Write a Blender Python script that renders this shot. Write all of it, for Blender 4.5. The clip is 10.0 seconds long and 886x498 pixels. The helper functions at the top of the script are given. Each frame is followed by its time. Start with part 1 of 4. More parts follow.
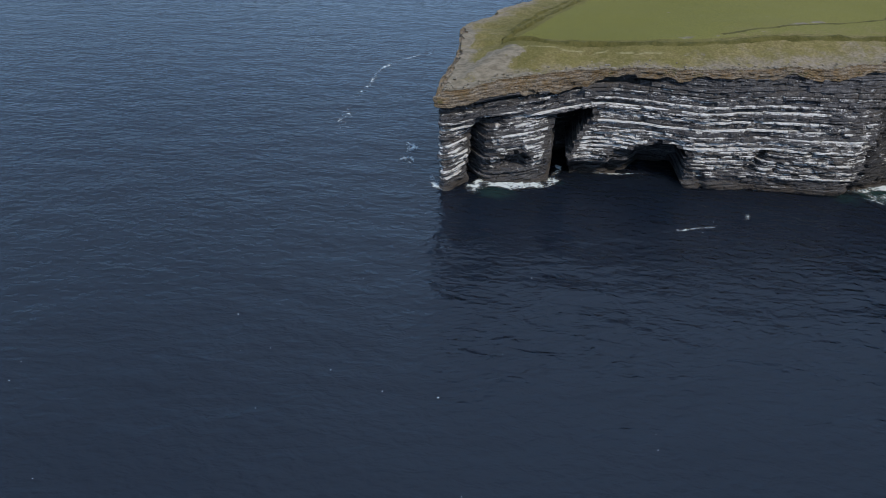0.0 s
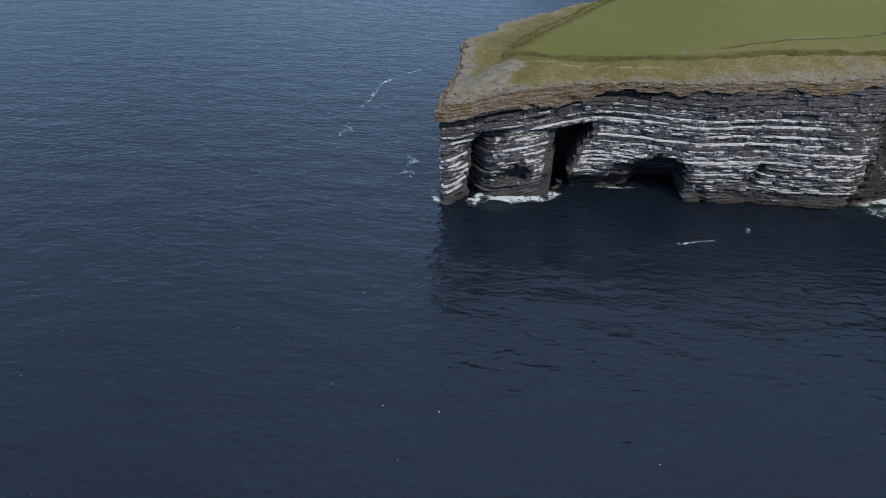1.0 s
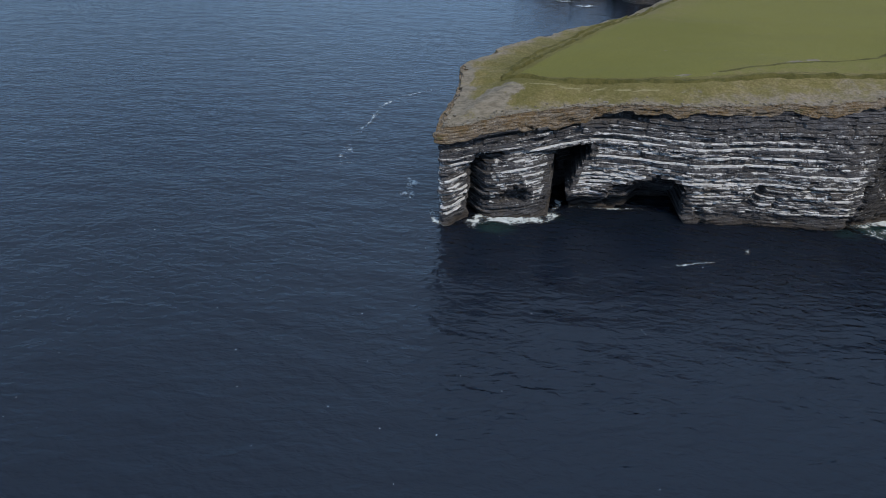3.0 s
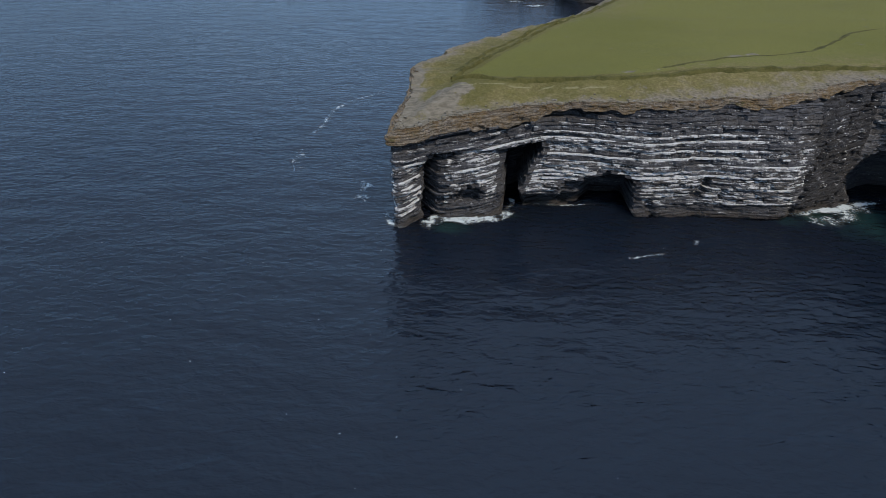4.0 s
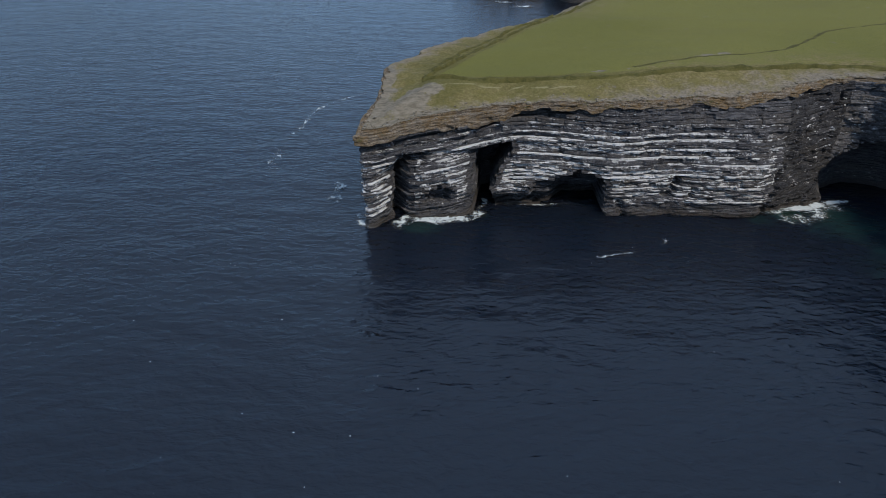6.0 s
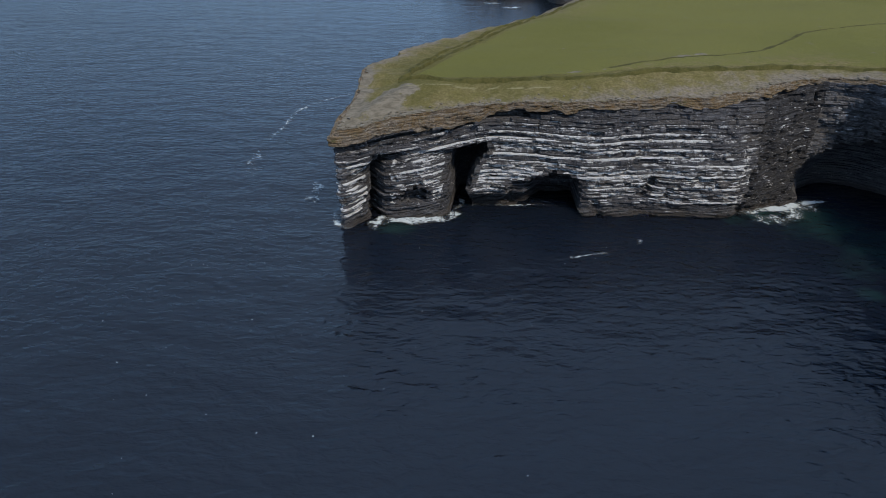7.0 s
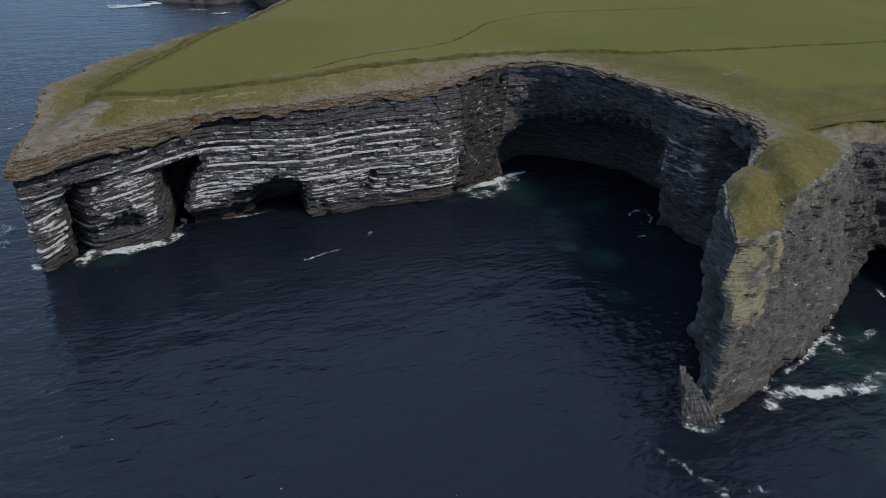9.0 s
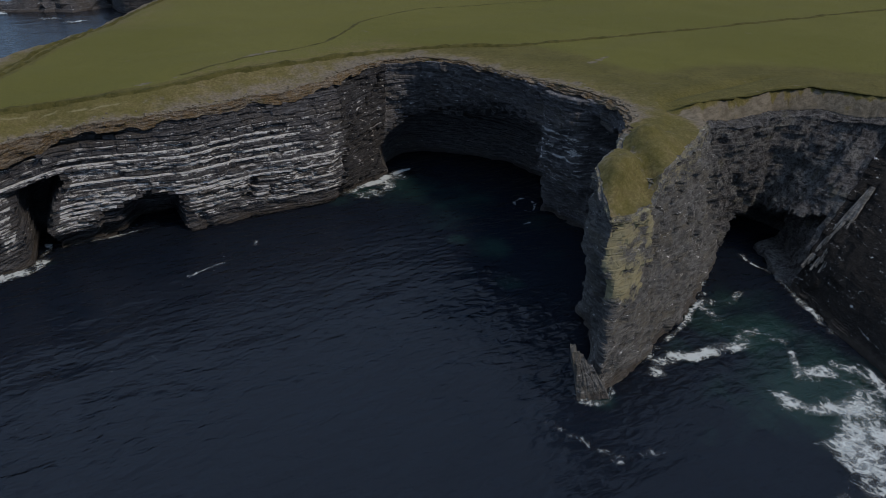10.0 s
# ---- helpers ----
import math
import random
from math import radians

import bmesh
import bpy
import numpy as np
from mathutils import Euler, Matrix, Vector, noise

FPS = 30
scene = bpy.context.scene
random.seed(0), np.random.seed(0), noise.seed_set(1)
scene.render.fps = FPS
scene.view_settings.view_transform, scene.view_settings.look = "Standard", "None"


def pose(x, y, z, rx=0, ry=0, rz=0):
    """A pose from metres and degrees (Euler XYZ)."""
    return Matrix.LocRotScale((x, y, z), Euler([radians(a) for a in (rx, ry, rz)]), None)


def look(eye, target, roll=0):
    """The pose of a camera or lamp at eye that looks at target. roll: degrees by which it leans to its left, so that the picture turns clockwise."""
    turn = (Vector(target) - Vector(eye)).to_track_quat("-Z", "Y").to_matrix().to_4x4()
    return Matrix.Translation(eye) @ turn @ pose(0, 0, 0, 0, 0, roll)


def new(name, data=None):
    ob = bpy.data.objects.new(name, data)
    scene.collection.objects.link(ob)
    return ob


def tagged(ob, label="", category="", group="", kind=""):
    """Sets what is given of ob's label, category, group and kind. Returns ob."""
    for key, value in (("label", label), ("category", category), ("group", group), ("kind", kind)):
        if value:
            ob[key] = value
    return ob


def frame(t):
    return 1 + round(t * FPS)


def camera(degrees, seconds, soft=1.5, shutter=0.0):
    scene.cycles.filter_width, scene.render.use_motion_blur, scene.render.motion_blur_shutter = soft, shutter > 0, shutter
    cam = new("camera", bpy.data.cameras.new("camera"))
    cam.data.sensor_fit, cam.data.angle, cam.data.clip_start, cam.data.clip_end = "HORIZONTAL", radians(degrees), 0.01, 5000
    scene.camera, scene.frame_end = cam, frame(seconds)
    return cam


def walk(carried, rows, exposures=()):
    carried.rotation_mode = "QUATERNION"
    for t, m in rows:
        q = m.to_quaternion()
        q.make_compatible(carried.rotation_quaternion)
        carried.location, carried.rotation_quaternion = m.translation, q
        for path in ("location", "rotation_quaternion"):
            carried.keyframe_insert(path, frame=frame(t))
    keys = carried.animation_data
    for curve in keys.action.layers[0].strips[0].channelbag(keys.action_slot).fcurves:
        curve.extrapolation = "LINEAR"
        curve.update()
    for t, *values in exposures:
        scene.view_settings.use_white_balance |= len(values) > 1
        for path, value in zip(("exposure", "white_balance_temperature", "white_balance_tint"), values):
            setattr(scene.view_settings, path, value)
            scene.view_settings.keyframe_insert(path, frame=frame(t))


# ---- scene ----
cam = camera(66.8, 10.0, soft=0.85)
PATH = [
    (0, (3.515, -1.554, 77.217), (3.436, 0.149, 76.171), 1.1),
    (0.5, (3.513, -1.618, 77.227), (3.432, 0.096, 76.198), 1.1),
    (1, (3.515, -1.642, 77.24), (3.432, 0.082, 76.229), 1.0),
    (1.5, (3.545, -1.596, 77.254), (3.46, 0.138, 76.261), 1.1),
    (2, (3.634, -1.476, 77.266), (3.547, 0.268, 76.291), 1.1),
    (2.2, (3.703, -1.433, 77.269), (3.617, 0.314, 76.299), 1.1),
    (3.3, (4.29, -1.395, 77.322), (4.2, 0.36, 76.366), 1.0),
    (3.5, (4.486, -1.438, 77.328), (4.412, 0.318, 76.373), 0.9),
    (3.7, (4.788, -1.501, 77.33), (4.756, 0.257, 76.376), 0.8),
    (4, (5.407, -1.626, 77.337), (5.432, 0.133, 76.385), 0.6),
    (4.5, (6.748, -1.82, 77.353), (6.772, -0.061, 76.402), 0.5),
    (5, (8.468, -1.994, 77.358), (8.49, -0.234, 76.408), 0.5),
    (5.5, (10.636, -2.119, 77.343), (10.657, -0.359, 76.394), 0.3),
    (7, (18.42, -2.419, 77.199), (18.454, -0.657, 76.253), 0.4),
    (7.2, (19.449, -2.487, 77.194), (19.53, -0.725, 76.251), 0.5),
    (7.3, (19.942, -2.536, 77.193), (20.076, -0.776, 76.252), 0.6),
    (7.5, (20.874, -2.655, 77.193), (21.152, -0.911, 76.256), 0.8),
    (7.7, (21.72, -2.808, 77.194), (22.2, -1.103, 76.264), 0.8),
    (8, (22.844, -3.073, 77.197), (23.463, -1.416, 76.263), 0.6),
    (8.2, (23.489, -3.245, 77.195), (24.124, -1.594, 76.261), 0.8),
    (8.5, (24.297, -3.496, 77.194), (24.941, -1.849, 76.26), 1.0),
    (9, (25.376, -3.886, 77.156), (26.088, -2.266, 76.224), 1.2),
    (9.5, (26.214, -4.133, 77.087), (27.06, -2.579, 76.155), 1.0),
    (10, (26.9, -4.335, 77.032), (27.879, -2.861, 76.101), 0.8),
]
EXPOSURES = [(0, 0.18, 6500, 10), (2, 0.12, 6500, 10), (3.5, 0.02, 6500, 10), (7.0, -0.05, 6550, 10), (8.0, -0.11, 6650, 11), (9.0, -0.23, 6750, 12), (9.5, -0.44, 6900, 13), (10.0, -0.68, 6900, 13)]
walk(cam, [(t, look(eye, target, roll)) for t, eye, target, roll in PATH], EXPOSURES)

# ---- daylight ----
SUN_AZ, SUN_EL = 152.0, 47.0          # degrees clockwise from +y; degrees above the horizon
world = bpy.data.worlds.new("sky")
scene.world = world
world.use_nodes = True
sky = world.node_tree.nodes.new("ShaderNodeTexSky")
sky.sky_type = "NISHITA"
sky.sun_disc = False
sky.sun_elevation, sky.sun_rotation = radians(SUN_EL), radians(SUN_AZ)
sky.air_density, sky.dust_density, sky.ozone_density = 1.0, 0.1, 3.5
back = world.node_tree.nodes["Background"]
back.inputs["Strength"].default_value = 0.128
# thin bright cloud over much of the blue
veil = world.node_tree.nodes.new("ShaderNodeTexNoise")
veil.inputs["Scale"].default_value, veil.inputs["Detail"].default_value = 2.2, 5.0
amount = world.node_tree.nodes.new("ShaderNodeMapRange")
amount.inputs[1].default_value, amount.inputs[2].default_value = 0.3, 0.7
amount.inputs[3].default_value, amount.inputs[4].default_value = 0.85, 0.97
clouded = world.node_tree.nodes.new("ShaderNodeMix")
clouded.data_type = "RGBA"
aim = world.node_tree.nodes.new("ShaderNodeTexCoord")
split = world.node_tree.nodes.new("ShaderNodeSeparateXYZ")
rise = world.node_tree.nodes.new("ShaderNodeMapRange")
rise.inputs[1].default_value, rise.inputs[2].default_value = 0.12, 0.75
cloud = world.node_tree.nodes.new("ShaderNodeMix")
cloud.data_type = "RGBA"
cloud.inputs[6].default_value, cloud.inputs[7].default_value = (1.55, 2.75, 4.65, 1), (3.7, 5.1, 7.4, 1)
world.node_tree.links.new(aim.outputs["Generated"], split.inputs[0])
world.node_tree.links.new(split.outputs[2], rise.inputs[0])
world.node_tree.links.new(rise.outputs[0], cloud.inputs["Factor"])
# the cloud is brightest to the north and thins out on both sides
west = world.node_tree.nodes.new("ShaderNodeMapRange")
west.interpolation_type = "SMOOTHSTEP"
west.inputs[1].default_value, west.inputs[2].default_value, west.inputs[3].default_value, west.inputs[4].default_value = -0.55, -0.03, 0.86, 1.2
thinned = world.node_tree.nodes.new("ShaderNodeVectorMath")
thinned.operation = "SCALE"
world.node_tree.links.new(split.outputs[0], west.inputs[0])
world.node_tree.links.new(cloud.outputs[2], thinned.inputs[0])
east = world.node_tree.nodes.new("ShaderNodeMapRange")
east.interpolation_type = "SMOOTHSTEP"
east.inputs[1].default_value, east.inputs[2].default_value, east.inputs[3].default_value, east.inputs[4].default_value = 0.1, 0.8, 1.0, 0.66
spread = world.node_tree.nodes.new("ShaderNodeMath")
spread.operation = "MULTIPLY"
world.node_tree.links.new(split.outputs[0], east.inputs[0])
world.node_tree.links.new(west.outputs[0], spread.inputs[0])
world.node_tree.links.new(east.outputs[0], spread.inputs[1])
world.node_tree.links.new(spread.outputs[0], thinned.inputs["Scale"])
world.node_tree.links.new(thinned.outputs[0], clouded.inputs[7])
for a, b in ((veil.outputs["Fac"], amount.inputs[0]), (amount.outputs[0], clouded.inputs["Factor"]), (sky.outputs[0], clouded.inputs[6]), (clouded.outputs[2], back.inputs[0])):
    world.node_tree.links.new(a, b)
sun = new("sun", bpy.data.lights.new("sun", "SUN"))
sun.data.energy, sun.data.angle, sun.data.color = 2.55, radians(8.0), (1.0, 0.90, 0.77)
sx, sy = math.sin(radians(SUN_AZ)) * math.cos(radians(SUN_EL)), math.cos(radians(SUN_AZ)) * math.cos(radians(SUN_EL))
sun.matrix_world = look((sx * 500, sy * 500, math.sin(radians(SUN_EL)) * 500), (0, 0, 0))


# ---- materials ----
class Nodes:
    """A short way to write node trees."""

    def __init__(self, name):
        self.mat = bpy.data.materials.new(name)
        self.mat.use_nodes = True
        self.tree = self.mat.node_tree
        self.bsdf = self.tree.nodes["Principled BSDF"]
        self.out = self.tree.nodes["Material Output"]
        self.place = self.make("ShaderNodeNewGeometry").outputs["Position"]

    def make(self, kind, **inputs):
        n = self.tree.nodes.new(kind)
        for key, value in inputs.items():
            self.put(n.inputs[key.replace("_", " ")], value)
        return n

    def put(self, socket, value):
        if isinstance(value, bpy.types.NodeSocket):
            self.tree.links.new(value, socket)
        elif isinstance(value, tuple) and len(value) == 3 and socket.type == "RGBA":
            socket.default_value = (*value, 1)
        else:
            socket.default_value = value

    def scaled(self, s, at=None):
        n = self.make("ShaderNodeMapping")
        self.put(n.inputs["Vector"], at or self.place)
        n.inputs["Scale"].default_value = s
        return n.outputs[0]

    def noise(self, scale, detail=4.0, rough=0.55, at=None, warp=0.0):
        n = self.make("ShaderNodeTexNoise", Scale=scale, Detail=detail, Roughness=rough, Distortion=warp)
        self.put(n.inputs["Vector"], at or self.place)
        return n.outputs["Fac"]

    def cells(self, scale, at=None, feature="DISTANCE_TO_EDGE"):
        n = self.make("ShaderNodeTexVoronoi", Scale=scale)
        n.feature = feature
        self.put(n.inputs["Vector"], at or self.place)
        return n.outputs["Distance"]

    def ramp(self, value, lo, hi, a=0.0, b=1.0):
        n = self.make("ShaderNodeMapRange")
        n.interpolation_type = "SMOOTHSTEP"
        for key, v in zip((0, 1, 2, 3, 4), (value, lo, hi, a, b)):
            self.put(n.inputs[key], v)
        return n.outputs[0]

    def math(self, op, a, b=0.0):
        n = self.make("ShaderNodeMath")
        n.operation = op
        self.put(n.inputs[0], a), self.put(n.inputs[1], b)
        return n.outputs[0]

    def mix(self, fac, a, b):
        n = self.make("ShaderNodeMix")
        n.data_type = "RGBA"
        self.put(n.inputs["Factor"], fac), self.put(n.inputs[6], a), self.put(n.inputs[7], b)
        return n.outputs[2]

    def attr(self, name):
        n = self.make("ShaderNodeAttribute")
        n.attribute_name = name
        return n.outputs["Fac"]

    def height(self):
        return self.make("ShaderNodeSeparateXYZ", Vector=self.place).outputs["Z"]

    def bump(self, height, distance, strength=1.0, normal=None):
        n = self.make("ShaderNodeBump", Height=height, Distance=distance, Strength=strength)
        if normal:
            self.put(n.inputs["Normal"], normal)
        return n.outputs[0]

    def finish(self, colour, rough, normal=None, spec=0.4):
        self.put(self.bsdf.inputs["Base Color"], colour)
        self.put(self.bsdf.inputs["Roughness"], rough)
        self.put(self.bsdf.inputs["Specular IOR Level"], spec)
        if normal:
            self.put(self.bsdf.inputs["Normal"], normal)
        return self.mat


def rock_material(name, dark, light, brown, relief_m=0.5):
    n = Nodes(name)
    rnd = n.make("ShaderNodeObjectInfo").outputs["Random"]
    flat = n.scaled((0.35, 0.35, 1.6))
    big, mid = n.noise(0.12, 3), n.noise(0.9, 5, 0.65, flat)
    fine = n.noise(3.2, 8, 0.78)
    col = n.mix(n.ramp(mid, 0.32, 0.7), dark, light)
    col = n.mix(n.ramp(n.math("ADD", big, n.math("MULTIPLY", rnd, 0.25)), 0.58, 0.95), col, brown)
    col = n.mix(n.ramp(fine, 0.38, 0.58, 0.5, 0.0), col, n.mix(0.5, dark, (0.0, 0.0, 0.0)))
    pits = n.ramp(n.noise(1.3, 4, 0.62, n.scaled((0.55, 0.55, 1.3))), 0.60, 0.67)
    col = n.mix(n.math("MULTIPLY", pits, 0.6), col, n.mix(0.6, dark, (0.0, 0.0, 0.0)))
    # bird lime on the ledges
    lime = n.math("ADD", n.attr("guano"), n.math("MULTIPLY", n.math("SUBTRACT", n.noise(2.4, 9, 0.86, n.scaled((0.85, 0.85, 1.1))), 0.5), 3.3))
    lime = n.math("ADD", lime, n.math("MULTIPLY", n.math("SUBTRACT", n.noise(1.0, 5, 0.7, n.scaled((0.3, 0.3, 2.6))), 0.5), 2.6))
    lime = n.math("ADD", lime, n.math("MULTIPLY", n.math("SUBTRACT", n.noise(0.55, 3, 0.6, n.scaled((1, 1, 1.8))), 0.5), 1.5))
    col = n.mix(n.ramp(lime, 0.46, 0.78), col, n.mix(n.noise(0.4, 4), (0.64, 0.645, 0.65), (0.83, 0.835, 0.84)))
    # grit: small broken edges, dark and pale
    grit = n.noise(5.5, 5, 0.75, n.scaled((0.7, 0.7, 1.2)))
    col = n.mix(n.ramp(grit, 0.3, 0.47, 0.75, 0.0), col, n.mix(0.5, dark, (0.0, 0.0, 0.0)))
    col = n.mix(n.ramp(grit, 0.56, 0.7, 0.0, 0.45), col, n.mix(0.35, light, (0.6, 0.6, 0.6)))
    # lichen
    moss = n.math("ADD", n.attr("lichen"), n.math("MULTIPLY", n.math("SUBTRACT", n.noise(0.7, 7, 0.75), 0.5), 1.9))
    col = n.mix(n.ramp(moss, 0.42, 0.9), col, n.mix(n.noise(0.35, 3), (0.35, 0.33, 0.205), (0.25, 0.225, 0.14)))
    # weed and wet rock near the sea
    wet = n.ramp(n.math("ADD", n.height(), n.math("MULTIPLY", n.noise(0.4, 4), 2.4)), 1.7, 3.2, 1.0, 0.0)
    col = n.mix(n.math("MULTIPLY", wet, 0.8), col, n.mix(mid, (0.048, 0.041, 0.036), (0.09, 0.077, 0.066)))
    joints = n.ramp(n.cells(0.75, n.scaled((1, 1, 0.7))), 0.0, 0.06)
    relief = n.math("SUBTRACT", n.math("ADD", n.math("MULTIPLY", fine, 0.5), n.math("ADD", mid, n.math("MULTIPLY", joints, 0.35))), n.math("MULTIPLY", pits, 0.5))
    return n.finish(col, n.math("SUBTRACT", 0.85, n.math("MULTIPLY", wet, 0.4)), n.bump(relief, relief_m, 1.0), 0.3)


ROCK = rock_material("layered_rock", (0.048, 0.048, 0.055), (0.172, 0.172, 0.183), (0.115, 0.103, 0.092))
# Paler copy of the layered rock: light added to shaded walls by colour.
ROCK_LIGHTENED = rock_material("lightened_bedded_rock", (0.075, 0.075, 0.082), (0.26, 0.26, 0.275), (0.17, 0.155, 0.14))
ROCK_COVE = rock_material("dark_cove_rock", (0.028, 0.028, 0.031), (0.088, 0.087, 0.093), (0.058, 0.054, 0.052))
ROCK_GREY = rock_material("weathered_rock", (0.066, 0.067, 0.068), (0.2, 0.2, 0.198), (0.145, 0.133, 0.108), 0.24)


def inlet_material():
    """Dark broken rock with dull grey-green growth in patches."""
    n = Nodes("patchy_inlet_rock")
    big, mid, fine = n.noise(0.16, 5, 0.65, None, 0.8), n.noise(0.6, 7, 0.72, None, 0.5), n.noise(2.4, 7, 0.78)
    col = n.mix(n.ramp(mid, 0.38, 0.6), (0.075, 0.074, 0.077), (0.22, 0.219, 0.225))
    col = n.mix(n.ramp(n.math("ADD", big, n.math("MULTIPLY", mid, 0.6)), 0.78, 0.92, 0.0, 0.85), col, (0.27, 0.272, 0.265))
    col = n.mix(n.ramp(n.noise(0.3, 6, 0.7), 0.56, 0.66, 0.0, 0.6), col, (0.1, 0.098, 0.06))
    col = n.mix(n.ramp(fine, 0.38, 0.54, 0.75, 0.0), col, (0.03, 0.029, 0.029))
    relief = n.math("ADD", n.math("MULTIPLY", mid, 1.6), fine)
    return n.finish(col, 0.92, n.bump(relief, 0.8), 0.2)


ROCK_INLET = inlet_material()
PALE_RIB = rock_material("pale_rib_rock", (0.12, 0.118, 0.112), (0.36, 0.355, 0.34), (0.22, 0.2, 0.17), 0.25)
# Dark rock, with the east wall's shade put into its colour too.
ROCK_SHADE_BLACK = rock_material("shade_black_wet_rock", (0.014, 0.013, 0.013), (0.034, 0.031, 0.029), (0.03, 0.024, 0.02))


def turf_edge_material():
    n = Nodes("eroded_cliff_top")
    a, b = n.noise(0.8, 6, 0.7), n.noise(3.0, 7, 0.75)
    leaf = n.noise(1.0, 5, 0.7, n.scaled((0.22, 0.22, 3.2)))
    col = n.mix(n.ramp(leaf, 0.36, 0.62), (0.125, 0.1, 0.076), (0.36, 0.295, 0.22))
    col = n.mix(n.ramp(n.noise(0.3, 6, 0.7), 0.44, 0.6, 0.0, 0.8), col, (0.23, 0.15, 0.068))
    col = n.mix(n.ramp(n.noise(0.22, 6, 0.72, n.scaled((1, 1, 1.6))), 0.58, 0.66, 0.0, 0.85), col, n.mix(a, (0.08, 0.075, 0.022), (0.16, 0.145, 0.05)))
    col = n.mix(n.ramp(b, 0.36, 0.54, 0.8, 0.0), col, (0.03, 0.027, 0.023))
    col = n.mix(n.ramp(n.noise(1.7, 8, 0.82), 0.54, 0.63, 0.0, 0.8), col, (0.38, 0.355, 0.32))
    return n.finish(col, 0.95, n.bump(n.math("ADD", leaf, n.math("ADD", a, b)), 0.6), 0.2)


TURF_EDGE = turf_edge_material()



def stone_material():
    n = Nodes("grey_brown_stone")
    a, b = n.noise(1.2, 5, 0.65), n.noise(6.0, 5, 0.7)
    tone = n.make("ShaderNodeObjectInfo").outputs["Random"]
    col = n.mix(n.ramp(a, 0.3, 0.7), (0.13, 0.115, 0.09), (0.26, 0.235, 0.195))
    col = n.mix(n.math("MULTIPLY", tone, 0.5), col, (0.16, 0.13, 0.075))
    return n.finish(col, 0.95, n.bump(n.math("ADD", a, b), 0.12), 0.2)


STONE = stone_material()


def ground_material():
    n = Nodes("grassland")
    big, mid, fine = n.noise(0.012, 3), n.noise(0.09, 5, 0.6), n.noise(1.4, 6, 0.7)
    streak = n.noise(0.03, 4, 0.6, n.scaled((0.5, 2.2, 1)))
    field = n.mix(n.ramp(big, 0.35, 0.65), (0.142, 0.137, 0.033), (0.166, 0.157, 0.042))
    field = n.mix(n.ramp(streak, 0.5, 0.75, 0.0, 0.6), field, (0.141, 0.132, 0.046))
    rough_grass = n.mix(n.ramp(mid, 0.35, 0.65), (0.138, 0.121, 0.038), (0.098, 0.089, 0.027))
    rough_grass = n.mix(n.ramp(fine, 0.4, 0.7, 0.0, 0.5), rough_grass, (0.185, 0.155, 0.065))
    rough_grass = n.mix(n.ramp(n.noise(0.45, 6, 0.72), 0.52, 0.64, 0.0, 0.6), rough_grass, (0.075, 0.068, 0.024))
    edge = n.attr("edge")                      # metres from the rim
    wander = n.math("MULTIPLY", n.math("SUBTRACT", n.noise(0.14, 6, 0.7), 0.5), 17.0)
    col = n.mix(n.ramp(n.attr("verge"), 0.3, 0.7), field, rough_grass)
    grain = n.noise(2.6, 7, 0.8)
    col = n.mix(n.ramp(grain, 0.36, 0.6, 0.55, 0.0), col, (0.055, 0.056, 0.016))
    bare = n.mix(n.ramp(fine, 0.35, 0.65), (0.135, 0.112, 0.085), (0.24, 0.205, 0.165))
    bare = n.mix(n.ramp(n.noise(0.5, 4), 0.5, 0.7, 0.0, 0.7), bare, (0.17, 0.14, 0.05))
    near = n.math("ADD", edge, wander)
    heath = n.mix(n.ramp(fine, 0.35, 0.65), (0.128, 0.102, 0.043), (0.205, 0.172, 0.08))
    col = n.mix(n.math("MULTIPLY", n.ramp(near, 3.0, 15.0, 0.88, 0.0), n.ramp(n.noise(0.3, 6, 0.75), 0.42, 0.58, 0.2, 1.0)), col, heath)
    col = n.mix(n.ramp(near, 0.0, 5.2, 0.92, 0.0), col, bare)
    slab = n.math("ADD", n.attr("bare"), n.math("MULTIPLY", n.math("SUBTRACT", n.noise(0.2, 7, 0.72), 0.5), 3.2))
    stone = n.mix(n.ramp(n.noise(0.9, 5, 0.7, n.scaled((0.5, 1, 1))), 0.35, 0.65), (0.125, 0.108, 0.08), (0.212, 0.186, 0.145))
    col = n.mix(n.ramp(slab, 0.4, 0.75), col, stone)
    col = n.mix(n.ramp(n.math("ADD", n.attr("path"), n.math("MULTIPLY", n.math("SUBTRACT", fine, 0.5), 0.6)), 0.35, 0.75, 0.0, 0.85), col, (0.25, 0.225, 0.125))
    relief = n.math("ADD", n.math("MULTIPLY", mid, 1.2), fine)
    return n.finish(col, 0.95, n.bump(relief, 0.3, 0.7), 0.15)


GROUND = ground_material()


def bank_material():
    n = Nodes("rough_bank_grass")
    a, b = n.noise(0.4, 5, 0.65), n.noise(2.5, 6, 0.7)
    # Dark rough grass; the banks' shaded side is put into this colour too.
    col = n.mix(n.ramp(a, 0.35, 0.65), (0.062, 0.06, 0.018), (0.11, 0.1, 0.032))
    col = n.mix(n.ramp(b, 0.5, 0.75, 0.0, 0.6), col, (0.15, 0.13, 0.055))
    return n.finish(col, 0.95, n.bump(n.math("ADD", a, b), 0.4), 0.15)


BANK = bank_material()


